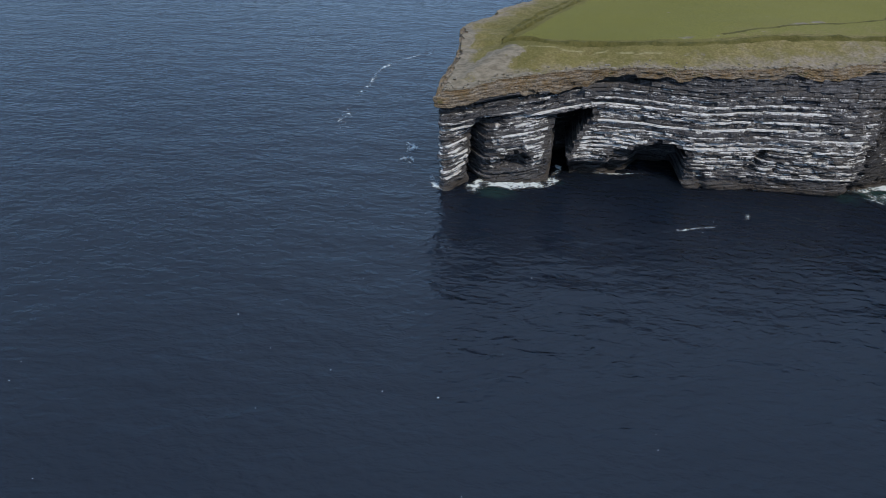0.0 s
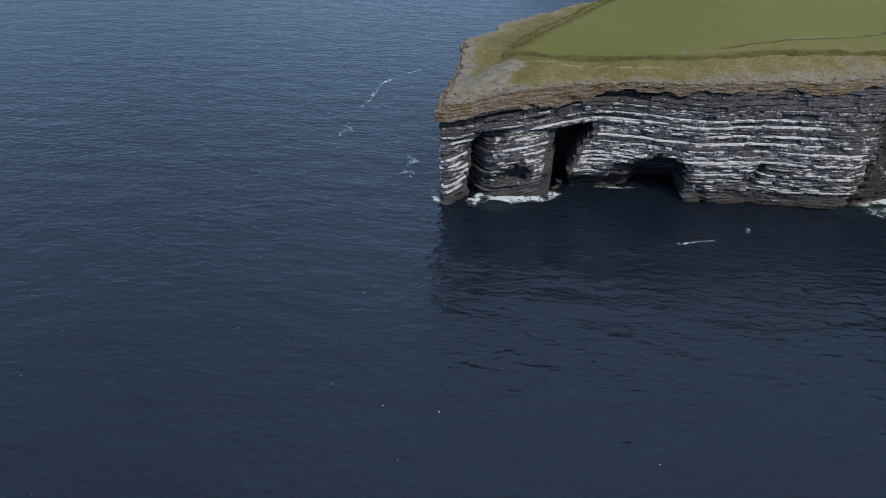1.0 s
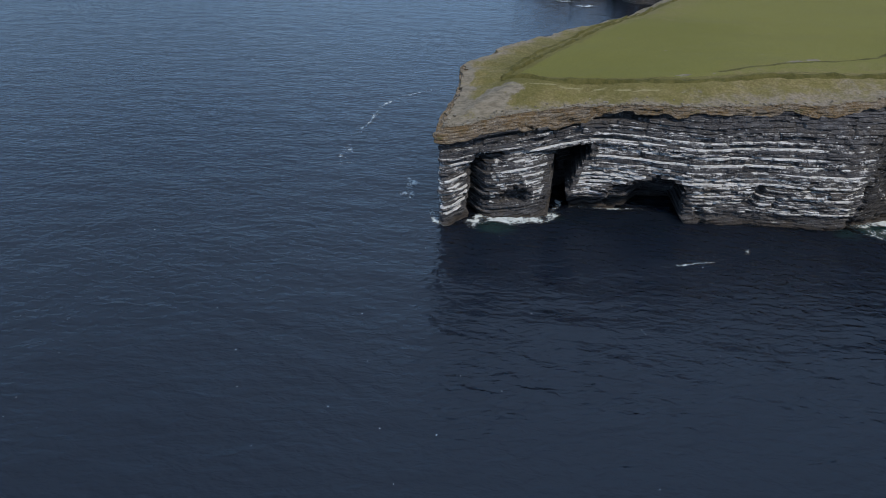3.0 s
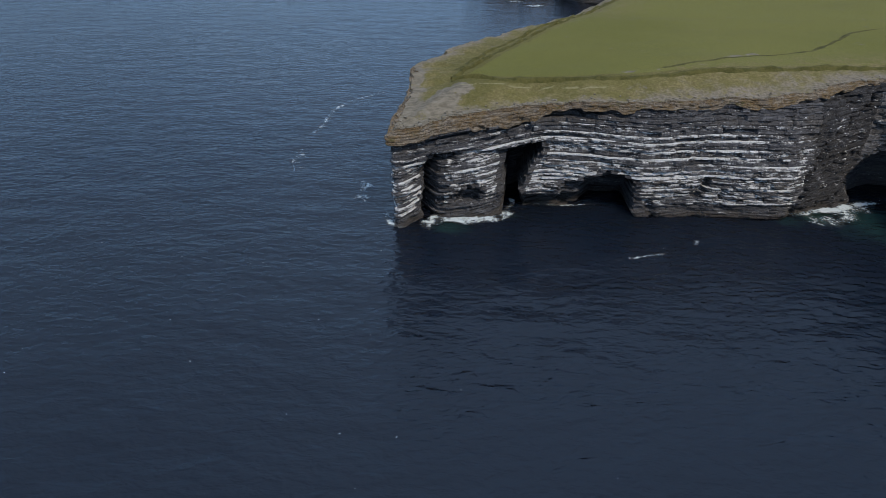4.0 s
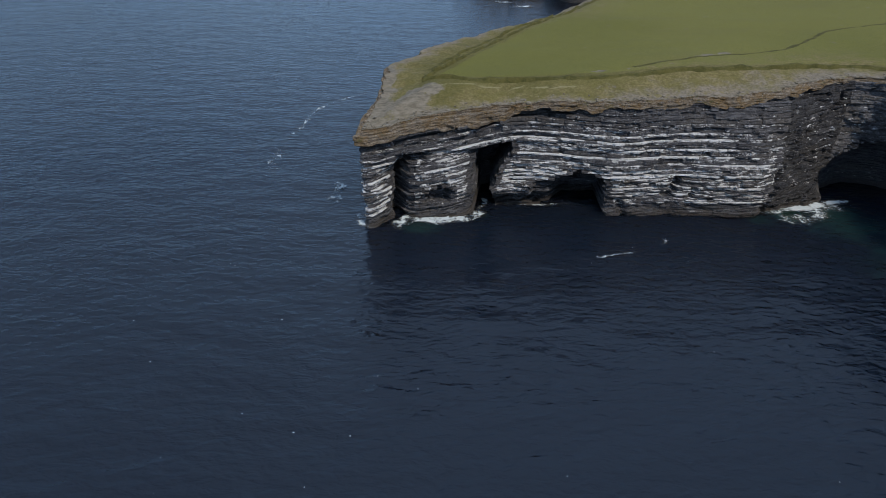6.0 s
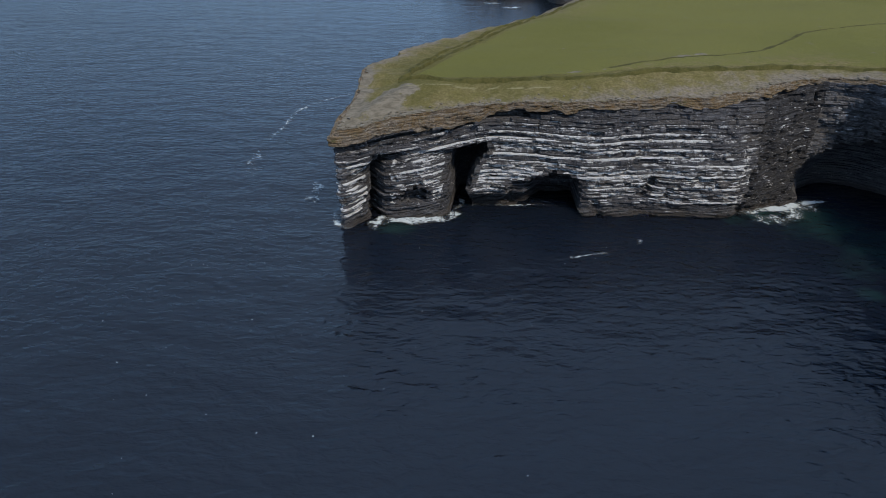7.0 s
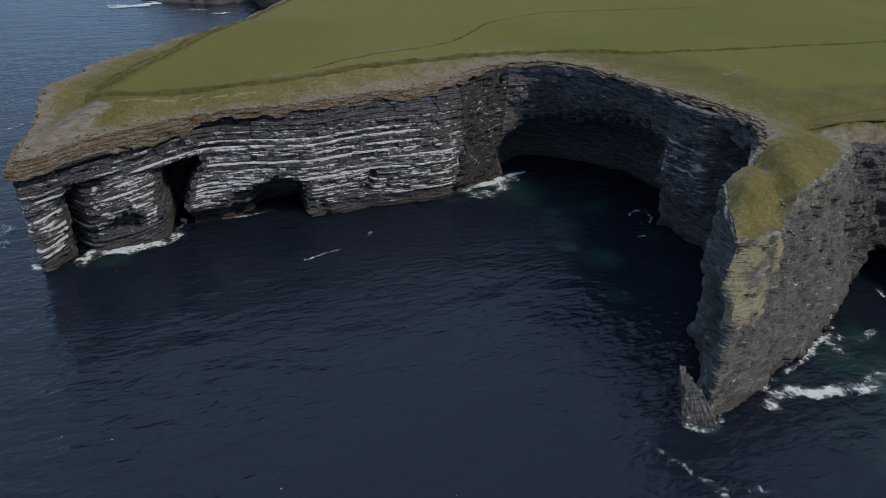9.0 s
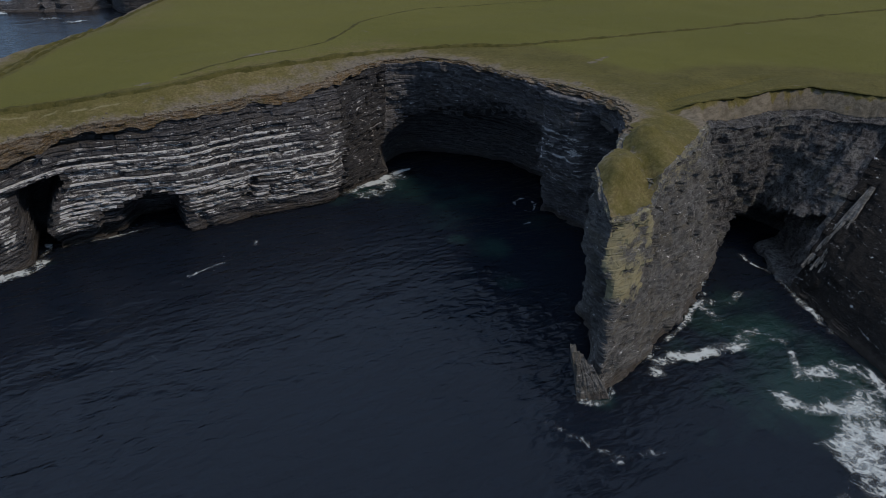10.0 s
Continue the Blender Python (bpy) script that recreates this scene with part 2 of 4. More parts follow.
def sea_material():
    n = Nodes("sea_water")
    p = n.scaled((1, 1, 0))
    turned = n.make("ShaderNodeMapping", Vector=p)
    turned.inputs["Rotation"].default_value = (0, 0, radians(12))
    turned.inputs["Scale"].default_value = (0.72, 1.3, 1)
    swell = n.noise(0.085, 3, 0.5, turned.outputs[0])
    chop = n.noise(0.4, 2.5, 0.5, turned.outputs[0], 0.3)
    ripple = n.noise(1.0, 2.0, 0.5, turned.outputs[0])
    gust = n.ramp(n.noise(0.018, 4, 0.55), 0.35, 0.65, 0.75, 1.15)
    chop, ripple = n.math("MULTIPLY", chop, gust), n.math("MULTIPLY", ripple, gust)
    nrm = n.bump(swell, 0.9, 1.0)
    nrm = n.bump(chop, 0.5, 1.0, nrm)
    nrm = n.bump(ripple, 0.07, 1.0, nrm)
    deep = n.mix(n.noise(0.02, 3), (0.0072, 0.0110, 0.0190), (0.0088, 0.0132, 0.0220))
    shoal = n.math("ADD", n.attr("shoal"), n.math("MULTIPLY", n.math("SUBTRACT", n.noise(0.12, 4, 0.6), 0.5), 1.1))
    col = n.mix(n.ramp(shoal, 0.35, 1.0, 0.0, 0.75), deep, (0.018, 0.047, 0.043))
    n.put(n.bsdf.inputs["IOR"], 1.33)
    n.bsdf.subsurface_method = "BURLEY"
    n.put(n.bsdf.inputs["Subsurface Weight"], 1.0)
    n.put(n.bsdf.inputs["Subsurface Scale"], 12.0)
    n.bsdf.inputs["Subsurface Radius"].default_value = (0.6, 0.9, 1.0)
    return n.finish(col, 0.13, nrm, 0.5)


SEA = sea_material()


def foam_material():
    n = Nodes("sea_foam")
    f = n.attr("foam")
    wob = n.make("ShaderNodeTexNoise", Scale=0.5, Detail=3.0)
    wide = n.make("ShaderNodeVectorMath")
    wide.operation = "MULTIPLY_ADD"
    n.put(wide.inputs[0], wob.outputs["Color"]), n.put(wide.inputs[2], n.place)
    wide.inputs[1].default_value = (8, 8, 0)
    lace = n.ramp(n.cells(0.7, n.scaled((1, 1, 0), wide.outputs[0])), 0.0, 0.32, 0.2, -0.16)
    tear = n.math("MULTIPLY", n.math("SUBTRACT", n.noise(0.42, 9, 0.78, None, 0.9), 0.5), 3.3)
    veil = n.ramp(n.math("ADD", f, n.math("MULTIPLY", tear, 0.4)), 0.25, 1.2, 0.0, 0.34)
    cover = n.math("MAXIMUM", veil, n.ramp(n.math("ADD", f, n.math("ADD", tear, lace)), 0.5, 1.3, 0.0, 0.96))
    n.finish(n.mix(n.noise(0.8, 4), (0.46, 0.53, 0.55), (0.72, 0.77, 0.78)), 0.8, None, 0.2)
    clear = n.make("ShaderNodeBsdfTransparent")
    both = n.make("ShaderNodeMixShader", Fac=n.math("MULTIPLY", cover, n.ramp(f, 0.0, 0.15)))
    n.put(both.inputs[1], clear.outputs[0]), n.put(both.inputs[2], n.bsdf.outputs[0])
    n.put(n.out.inputs["Surface"], both.outputs[0])
    return n.mat


FOAM = foam_material()


# ---- number tools ----
def rnd(i, seed):
    """Hash of whole numbers to 0..1."""
    v = np.sin(np.asarray(i, float) * 12.9898 + seed * 78.233) * 43758.5453
    return v - np.floor(v)


def wave1(x, seed):
    """Smooth noise along a line, -1..1."""
    i = np.floor(x)
    f = x - i
    f = f * f * (3 - 2 * f)
    return 2 * (rnd(i, seed) * (1 - f) + rnd(i + 1, seed) * f) - 1


def wave2(x, y, seed):
    i, j = np.floor(x), np.floor(y)
    f, g = x - i, y - j
    f, g = f * f * (3 - 2 * f), g * g * (3 - 2 * g)
    h = lambda a, b: rnd(a + 57 * b, seed)
    return 2 * ((h(i, j) * (1 - f) + h(i + 1, j) * f) * (1 - g) + (h(i, j + 1) * (1 - f) + h(i + 1, j + 1) * f) * g) - 1


def facet(s, z, a, b, seed):
    """Broken faces: flat-topped blocks about a long and b high, -1..1."""
    band = np.floor(z / b + 0.35 * wave1(s / (6 * a), seed + 0.5))
    u = s / a + 13.7 * band
    i = np.floor(u)
    f = np.clip((u - i - 0.38) / 0.24, 0, 1)
    return 2 * (rnd(i + 57 * band, seed) * (1 - f) + rnd(i + 1 + 57 * band, seed) * f) - 1


def step(x, a, b):
    t = np.clip((x - a) / (b - a), 0, 1)
    return t * t * (3 - 2 * t)


def window(x, a, b, soft):
    return step(x, a - soft, a + soft) * (1 - step(x, b - soft, b + soft))


def away(x, y, line):
    """Distance of points from a polyline."""
    best = np.full(np.shape(x), 1e9)
    for (ax, ay), (bx, by) in zip(line[:-1], line[1:]):
        dx, dy = bx - ax, by - ay
        t = np.clip(((x - ax) * dx + (y - ay) * dy) / (dx * dx + dy * dy), 0, 1)
        best = np.minimum(best, np.hypot(x - ax - t * dx, y - ay - t * dy))
    return best


def mesh_object(name, verts, faces, material, parent=None, smooth=False, **floats):
    me = bpy.data.meshes.new(name)
    me.from_pydata([tuple(v) for v in verts], [], faces)
    for key, values in floats.items():
        me.attributes.new(key, "FLOAT", "POINT").data.foreach_set("value", np.asarray(values, np.float32))
    if smooth:
        me.polygons.foreach_set("use_smooth", [True] * len(me.polygons))
    me.materials.append(material)
    me.update()
    ob = new(name, me)
    ob.parent = parent
    return ob


# ---- the coast: stations along the cliffs, foot (x, y), rim (x, y, z), bulge, dip of the layers ----
STATIONS = [
    ((120, 900), (124, 900, 38), 0, 2), ((112, 600), (114, 602, 38), 0, 2), ((113, 540), (116, 543, 38), 0, 2),
    ((150, 520), (150, 523, 38), 0, 2), ((170, 450), (173, 450, 36), 0, 2), ((130, 370), (133, 368, 34), 0, 1),
    ((92, 336), (94, 334, 33.5), 0, 0), ((75, 311), (77, 309, 33), 0, 0), ((54, 270), (56.5, 268.5, 33.3), 0, 0),
    ((26, 239), (28, 236.5, 33), 0, 0), ((6, 213), (9, 211, 33), 0, -1), ((5, 206), (8, 205, 32.3), 0, -1.5),
    ((-3, 199), (-1.2, 197.5, 31), 0, -2), ((-3, 186), (-1, 185, 31), 0, -2.6), ((-4.5, 167), (-3.2, 168, 28.4), 0, -3.8),
    ((-4, 153.5), (-5.5, 152.3, 26.2), 0, -4.5), ((1, 155.8), (2, 153, 26.6), 0, -4), ((7, 158), (7, 155, 27.2), 0, -3.2),
    ((14, 158.3), (15, 157.5, 28), 0, -2.2), ((23, 160), (24, 160, 29), 0, -0.8), ((33, 163.5), (33, 161.5, 30), 0, 0.5),
    ((45, 162), (45, 160, 31), 0, 0.2), ((60, 160), (60, 158.5, 31.2), 0, -0.5), ((76, 160.5), (76, 161, 31.5), 1.5, 0.2),
    ((93, 159), (92, 162, 32), 2.8, 0.2), ((102, 161), (102, 164, 33), 2.4, 0.2), ((111, 164), (112, 167, 34), 1.0, 1.4),
    ((122, 168), (122, 168, 34.8), 0, 3), ((135, 169), (130, 163, 35.5), 0, 3), ((146, 156), (136, 152, 36), 0, 3),
    ((148, 142), (138, 141, 36), 0, 3), ((144.5, 127), (138, 126, 36.5), 0, 3), ((143, 114), (138.5, 112, 37), 0, 3),
    ((143, 102), (140, 103, 37), 0, 3), ((139, 92), (137, 93, 37), 0, 2), ((130, 86), (131, 86, 37), 0, 1),
    ((118, 79), (121, 78.5, 36.8), 0, 0), ((111, 71.4), (109.3, 72.2, 36.3), 0, 0), ((106.6, 65.1), (104.9, 66.2, 34.2), 0, 0),
    ((101.6, 60.4), (103.2, 62.2, 31.8), 0, 0), ((101.4, 57.6), (107, 61.4, 31.5), 0, 0), ((108, 58.5), (113.5, 62.5, 32.2), 0, 0.5),
    ((118, 61.5), (119, 65.5, 35), 0, 1), ((131, 65), (131, 70.5, 36), 0, 2), ((146, 71.5), (146, 77.5, 36), 0, 3),
    ((160, 79), (153, 81.6, 34), 0, 4), ((169.5, 82.6), (163, 80.8, 32.8), 0, 4), ((178, 82), (178.5, 80, 32.8), 0, 4),
    ((176, 79), (186, 76, 32.8), 0, 4), ((170, 72), (189, 70, 32.8), 0, 3), ((164, 61), (193, 63.5, 33), 0, 3),
    ((157, 48), (194, 47, 35.5), 0, 2), ((150, 34), (192, 32, 38), 0, 2), ((140, 16), (183, 12, 38), 0, 2),
    ((122, -16), (170, -20, 38), 0, 2), ((100, -60), (150, -60, 38), 0, 2), ((80, -150), (130, -150, 38), 0, 2),
    ((80, -400), (130, -400, 38), 0, 2),
]
table = np.array([(*foot, *rim, bulge, dip) for foot, rim, bulge, dip in STATIONS], float)


def along(q):
    """The stations' values at the running number q, smoothly between them."""
    n = len(table)
    i = np.clip(np.floor(q).astype(int), 0, n - 2)
    f = (q - i)[:, None]
    p0, p1, p2, p3 = table[np.maximum(i - 1, 0)], table[i], table[i + 1], table[np.minimum(i + 2, n - 1)]
    # a gentle spline, tight enough to keep the corners
    tight = np.where((q > 35.5) & (q < 44), 0.12, 0.34)[:, None]
    m1, m2 = tight * (p2 - p0), tight * (p3 - p1)
    return ((2 * f ** 3 - 3 * f ** 2 + 1) * p1 + (f ** 3 - 2 * f ** 2 + f) * m1 + (-2 * f ** 3 + 3 * f ** 2) * p2 + (f ** 3 - f ** 2) * m2)


fine_q = np.linspace(0, len(table) - 1, 20001)
fine_v = along(fine_q)
mid_xy = (fine_v[:, :2] + fine_v[:, 2:4]) / 2
pace = np.where((fine_q > 9) & (fine_q < 53), 0.45, 5.0)
gone = np.concatenate(([0], np.cumsum(np.hypot(*np.diff(mid_xy, axis=0).T) / pace[1:])))
Q = np.interp(np.arange(0, gone[-1]), gone, fine_q)
COL = along(Q)
FOOT, RIM, RIMZ, BULGE, DIP = COL[:, :2], COL[:, 2:4], COL[:, 4], COL[:, 5], COL[:, 6]
MID = (FOOT + RIM) / 2
ARC = np.concatenate(([0], np.cumsum(np.hypot(*np.diff(MID, axis=0).T))))
RIMZ = RIMZ + 0.4 * wave1(ARC / 7, 4) + 0.22 * wave1(ARC / 2.4, 5)
tangent = np.gradient(MID, axis=0)
kernel = np.hanning(5) / np.hanning(5).sum()
tangent = np.stack([np.convolve(np.pad(tangent[:, a], 2, "edge"), kernel, "valid") for a in (0, 1)], 1)
tangent /= np.linalg.norm(tangent, axis=1)[:, None]
OUT = np.stack([tangent[:, 1], -tangent[:, 0]], 1)
# the tall cave runs straight back from the sea
bend = (window(FOOT[:, 0], 20, 34, 2.5) * ((Q > 15.5) & (Q < 25)))[:, None]
OUT = OUT * (1 - bend) + np.array((-0.12, -0.99)) * bend
# notches where a crease parts the promontory's two grassy domes
for nx, ny in ((121, 78.6), (115.4, 63.0)):
    RIMZ = RIMZ - 1.5 * np.exp(-(((RIM[:, 0] - nx) ** 2 + (RIM[:, 1] - ny) ** 2) / 5.0))
ON_NOSE = window(Q, 36, 45, 0.6)
ON_CORNER = window(RIM[:, 0], -9, 31, 2) * ((Q > 13.5) & (Q < 20.8))
CAP = (1.9 + 1.5 * ON_CORNER + 0.6 * wave1(ARC / 9, 3) + 0.55 * facet(ARC, 0 * ARC, 3.2, 1, 64) + 0.4 * facet(ARC, 0 * ARC, 11, 1, 66)) * (1 - 0.5 * ON_NOSE) * (1 - 0.4 * window(Q, 26, 35.5, 0.8)) * (1 - 0.55 * step(Q, 44.2, 45.6))


ON_INLET = step(Q, 44.2, 45.6)
RIMZ = RIMZ + ON_INLET * (0.25 * wave1(ARC / 1.6, 67) + 0.25 * facet(ARC, 0 * ARC, 4.2, 1, 68))
BROW_OUT = np.stack([a + b * ON_CORNER + c * ON_INLET - 0.5 * a * ON_NOSE for a, b, c in
                     ((0.35, 0.8, -0.2), (0.15, 0.6, -0.7), (-0.1, 0.3, -1.2), (-0.45, -0.1, -1.6), (-0.9, -0.7, -2.0))])


def brow(ledge):
    """How far the brow's five ledges stand out, from the lowest (0) to the turf (4)."""
    z = np.full(len(ARC), 10.0 * ledge)
    rough = (0.4 * facet(ARC, z, 5.5, 1, 61) + 0.35 * facet(ARC, z, 2.1, 1, 62)) * (1 - 0.6 * ON_NOSE)
    return BROW_OUT[ledge] + rough + 0.22 * wave1(ARC / 0.8, 63 + ledge)


def recess(q, x, z, rimz):
    """How deep the sea caves and gullies cut into the face, in metres."""
    front = (q > 14.9) & (q < 25.2)
    x = x + 0.55 * wave1(z * 1.3, 7) + 0.3 * wave1(z * 4.1, 8)
    d = np.zeros_like(z)
    # tall slanting cave, its eastern wall leaning back to a boulder foot
    right = np.interp(z, (0, 4, 7, 12, 16.5, 21), (28.2, 28.4, 27.6, 29.5, 32.0, 32.6))
    d += front * 22 * window(x, 23.0, right, 0.3) * (z < 18.6 + 0.19 * (x - 22.6))
    # the two outer buttresses stand under an overhanging upper mass, with a gully between them
    d += front * 1.5 * window(x, 3.0, 22.8, 0.8) * (1 - step(z, 18.4, 19.4))
    d += front * 3.6 * step(x, -3.5, 5.5) * (1 - step(x, 5.4, 6.4)) * (1 - step(z, 14.5, 18.5))
    d -= front * 1.9 * np.clip(1 - ((x - 14.8) / 8.8) ** 4, 0, 1) * (1 - step(z, 15.5, 18.5))
    d += front * 5.0 * window(x, 3.4 + 0.12 * z, 6.0 + 0.03 * z, 0.45) * (z < 18.0)
    d += front * 2.6 * window(x, 5.8, 9.8, 0.6) * ((z > 16.2) & (z < 18.9))
    d += front * 3.4 * window(x, 11.2, 16.8, 0.6) * ((z > 4.6) & (z < 8.4 + 0.9 * np.clip(1 - ((x - 14) / 2.9) ** 2, 0, 1)))
    d += front * 0.9 * window(x, 5.5, 23, 0.5) * (1 - step(z, 5.6, 7.2))
    # sea-worn undercut with a low shelf, and the wide cave over it
    d += front * 6.0 * window(x, 28.4, 57.4, 0.6) * (1 - step(z, 2.0, 5.8)) * (1 - 0.14 * (1 - step(z + 0.5 * wave1(x / 2.3, 9), 0.5, 1.5)) * (1 - step(x, 44, 56)))
    top2 = np.interp(x, (38.5, 40, 44, 47.5, 50.4, 51, 56.4, 57.6, 58.6, 60.4), (6.5, 9.0, 9.6, 10.8, 12.4, 12.4, 10.9, 7.0, 6.0, 4.0))
    d += front * (2.5 + 8.5 * step(x, 42, 48)) * window(x, 38.6, 57.6, 0.4) * ((z < top2) & (z > 0.3 + 0.3 * wave1(x / 2.3, 9) - 3.0 * step(x, 40, 54)))
    # slits
    d += front * 2.2 * window(x - 0.5 * (z - 6.5), 73.2, 75.2, 0.35) * ((z > 5.8) & (z < 11.4))
    d += front * 1.7 * window(x - 0.35 * (z - 6.0), 79.6, 81.0, 0.35) * ((z > 5.6) & (z < 8.8))
    d += front * 1.1 * window(x, 62.0 - 0.3 * z, 64.0 - 0.3 * z, 0.5) * (z < 5)
    # the slanting fault at the cove's mouth, and a lesser one
    off = x - np.interp(z, (4, 12, 16, 20, 25, 28), (101, 102, 104, 106, 112, 117))
    d += ((q > 23.5) & (q < 28)) * (1.5 * window(off, -0.4, 0.9, 0.5) + 0.5 * step(off, 0, 2)) * (z < rimz - 3)
    off = x - 62 - 0.55 * z
    d += front * 0.8 * window(off, -0.5, 0.5, 0.5) * ((z > 12) & (z < 24))
    # hollow beneath the rim
    d += front * 2.2 * window(x, 32, 47, 1.5) * ((z < rimz - 1.2) & (z > rimz - 3.4))
    # great cave at the head of the cove
    top3 = np.interp(q, (26.3, 27.0, 27.8, 29, 30, 30.9, 31.35, 31.4), (0, 12, 17.5, 20, 23.5, 25, 22, 0))
    ragged = q + 0.14 * wave1(z * 0.8, 17) + 0.08 * wave1(z * 2.7, 18)
    top3 = top3 + 1.3 * wave1(q * 6, 19) + 0.8 * wave1(q * 17, 20)
    d += (6 + 7 * window(q, 27.3, 30.6, 0.5)) * window(ragged, 26.6 + 0.45 * (1 - step(z, 2, 16)), 31.2, 0.25) * (z < top3)
    d += 1.6 * window(q, 26.2, 31.5, 0.4) * ((z >= top3) & (z < top3 + 2.4))
    # buttress on the cove's eastern wall, and the black overhang beside it
    d -= (4.2 * step(z, 7, 19) - 1.6) * window(q, 31.5, 32.65, 0.12) * (z < rimz - 2.0)
    d += 5.5 * window(q, 32.9, 34.7, 0.2) * (z < rimz - 4.5 - 2.5 * window(q, 33.2, 33.7, 0.2)) * (1 - 0.5 * ((z > 22.5) & (z < 24.2)))
    # crack behind the promontory's outer block
    d += 1.8 * window(q, 41.75, 41.95, 0.06) * (z > 17)
    # western facet of the promontory, bulging under its brow and hollowed below
    d += 2.3 * window(q, 37.7, 39.35, 0.3) * window(z, 4.5, 21, 3.5) - 1.3 * window(q, 36.6, 38.2, 0.4) * window(z, 19, 29, 2.5)
    d += 1.8 * window(q, 36.4, 37.8, 0.4) * (1 - step(z, 6, 16))
    # cave at the head of the eastern inlet
    top4 = np.interp(q, (45.2, 45.9, 46.8, 48.0, 49.0, 49.8, 50.0), (0, 7, 8.5, 9.5, 12, 13, 0)) + 0.7 * wave1(q * 9, 27)
    d += (14 * window(q, 45.4, 48.2, 0.15) + 6 * window(q, 48.2, 49.85, 0.12) * (z > 1.3)) * (z < top4)
    return d


def face_xy(z, push):
    """Plan of the face at heights z (one per column), pushed outwards."""
    v = np.clip(z / RIMZ, 0, 1)
    lean = (v * v * (3 - 2 * v) * 0.5 + v * 0.5)[:, None]
    return FOOT * (1 - lean) + RIM * lean + OUT * (BULGE * 4 * v * (1 - v) + push)[:, None]


# layers of the rock, from the sea bed up: thickness, hard or soft, how much bird lime its ledge holds
random.seed(5)
LEVELS, HARD, RICH = [-7.0], [], []


def add_bed(tall, hard, lime):
    LEVELS.append(LEVELS[-1] + tall)
    HARD.append(hard)
    RICH.append(lime)


def thin_beds(top, lime):
    """Thin leaves of rock up to a height."""
    while LEVELS[-1] < top - 0.25:
        left = top - LEVELS[-1]
        add_bed(min(left, random.uniform(0.16, 0.32)), False, 0.0)
        if top - LEVELS[-1] > 0.2:
            add_bed(min(top - LEVELS[-1], random.uniform(0.3, 0.65)), True, lime * random.uniform(0.3, 1.5))


def massive_bed(top, lime):
    """One thick bed between two open joints."""
    add_bed(random.uniform(0.1, 0.18), False, 0.0)
    add_bed(top - LEVELS[-1], True, lime)


thin_beds(3.4, 0.2)
# the white ledges, by the height of their tops
for top, lime in ((4.5, 0.75), (5.4, 0.4), (6.4, 0.95), (7.4, 0.65), (8.4, 1.05), (9.7, 1.1), (10.8, 0.75), (11.9, 1.15), (13.3, 1.1), (14.7, 0.75),
                  (16.7, 1.35), (18.8, 0.9), (19.7, 0.5), (21.1, 1.2), (22.7, 0.75), (24.9, 0.8)):
    tall = min(0.6, 0.48 * (top - LEVELS[-1])) * random.uniform(0.85, 1.15)
    massive_bed(top - tall, 0.66 if top < 13 else 0.5)
    add_bed(top - LEVELS[-1], True, lime)
while LEVELS[-1] < 41:
    massive_bed(LEVELS[-1] + random.choice((0.5, 0.8, 1.2, 1.7)), 0.4)
# how boldly the layers stand out along the coast
BOLD = np.interp(Q, (0, 14, 15, 24.5, 26, 30, 32, 35, 37, 44, 46, 49, 51, 60), (0.7, 0.8, 0.95, 0.95, 0.6, 0.6, 0.95, 0.95, 0.32, 0.32, 0.06, 0.06, 0.02, 0.02))
COARSE = np.interp(Q, (0, 24, 26, 34, 37, 43, 45.5, 50, 51, 60), (0.4, 0.4, 1.0, 1.2, 0.7, 0.8, 0.9, 0.8, 0.25, 0.25))
N_LAYER = len(HARD)
roll_wave = 0.2 * wave1(ARC / 30, 11) + 0.16 * facet(ARC, 0 * ARC, 17, 1, 12)
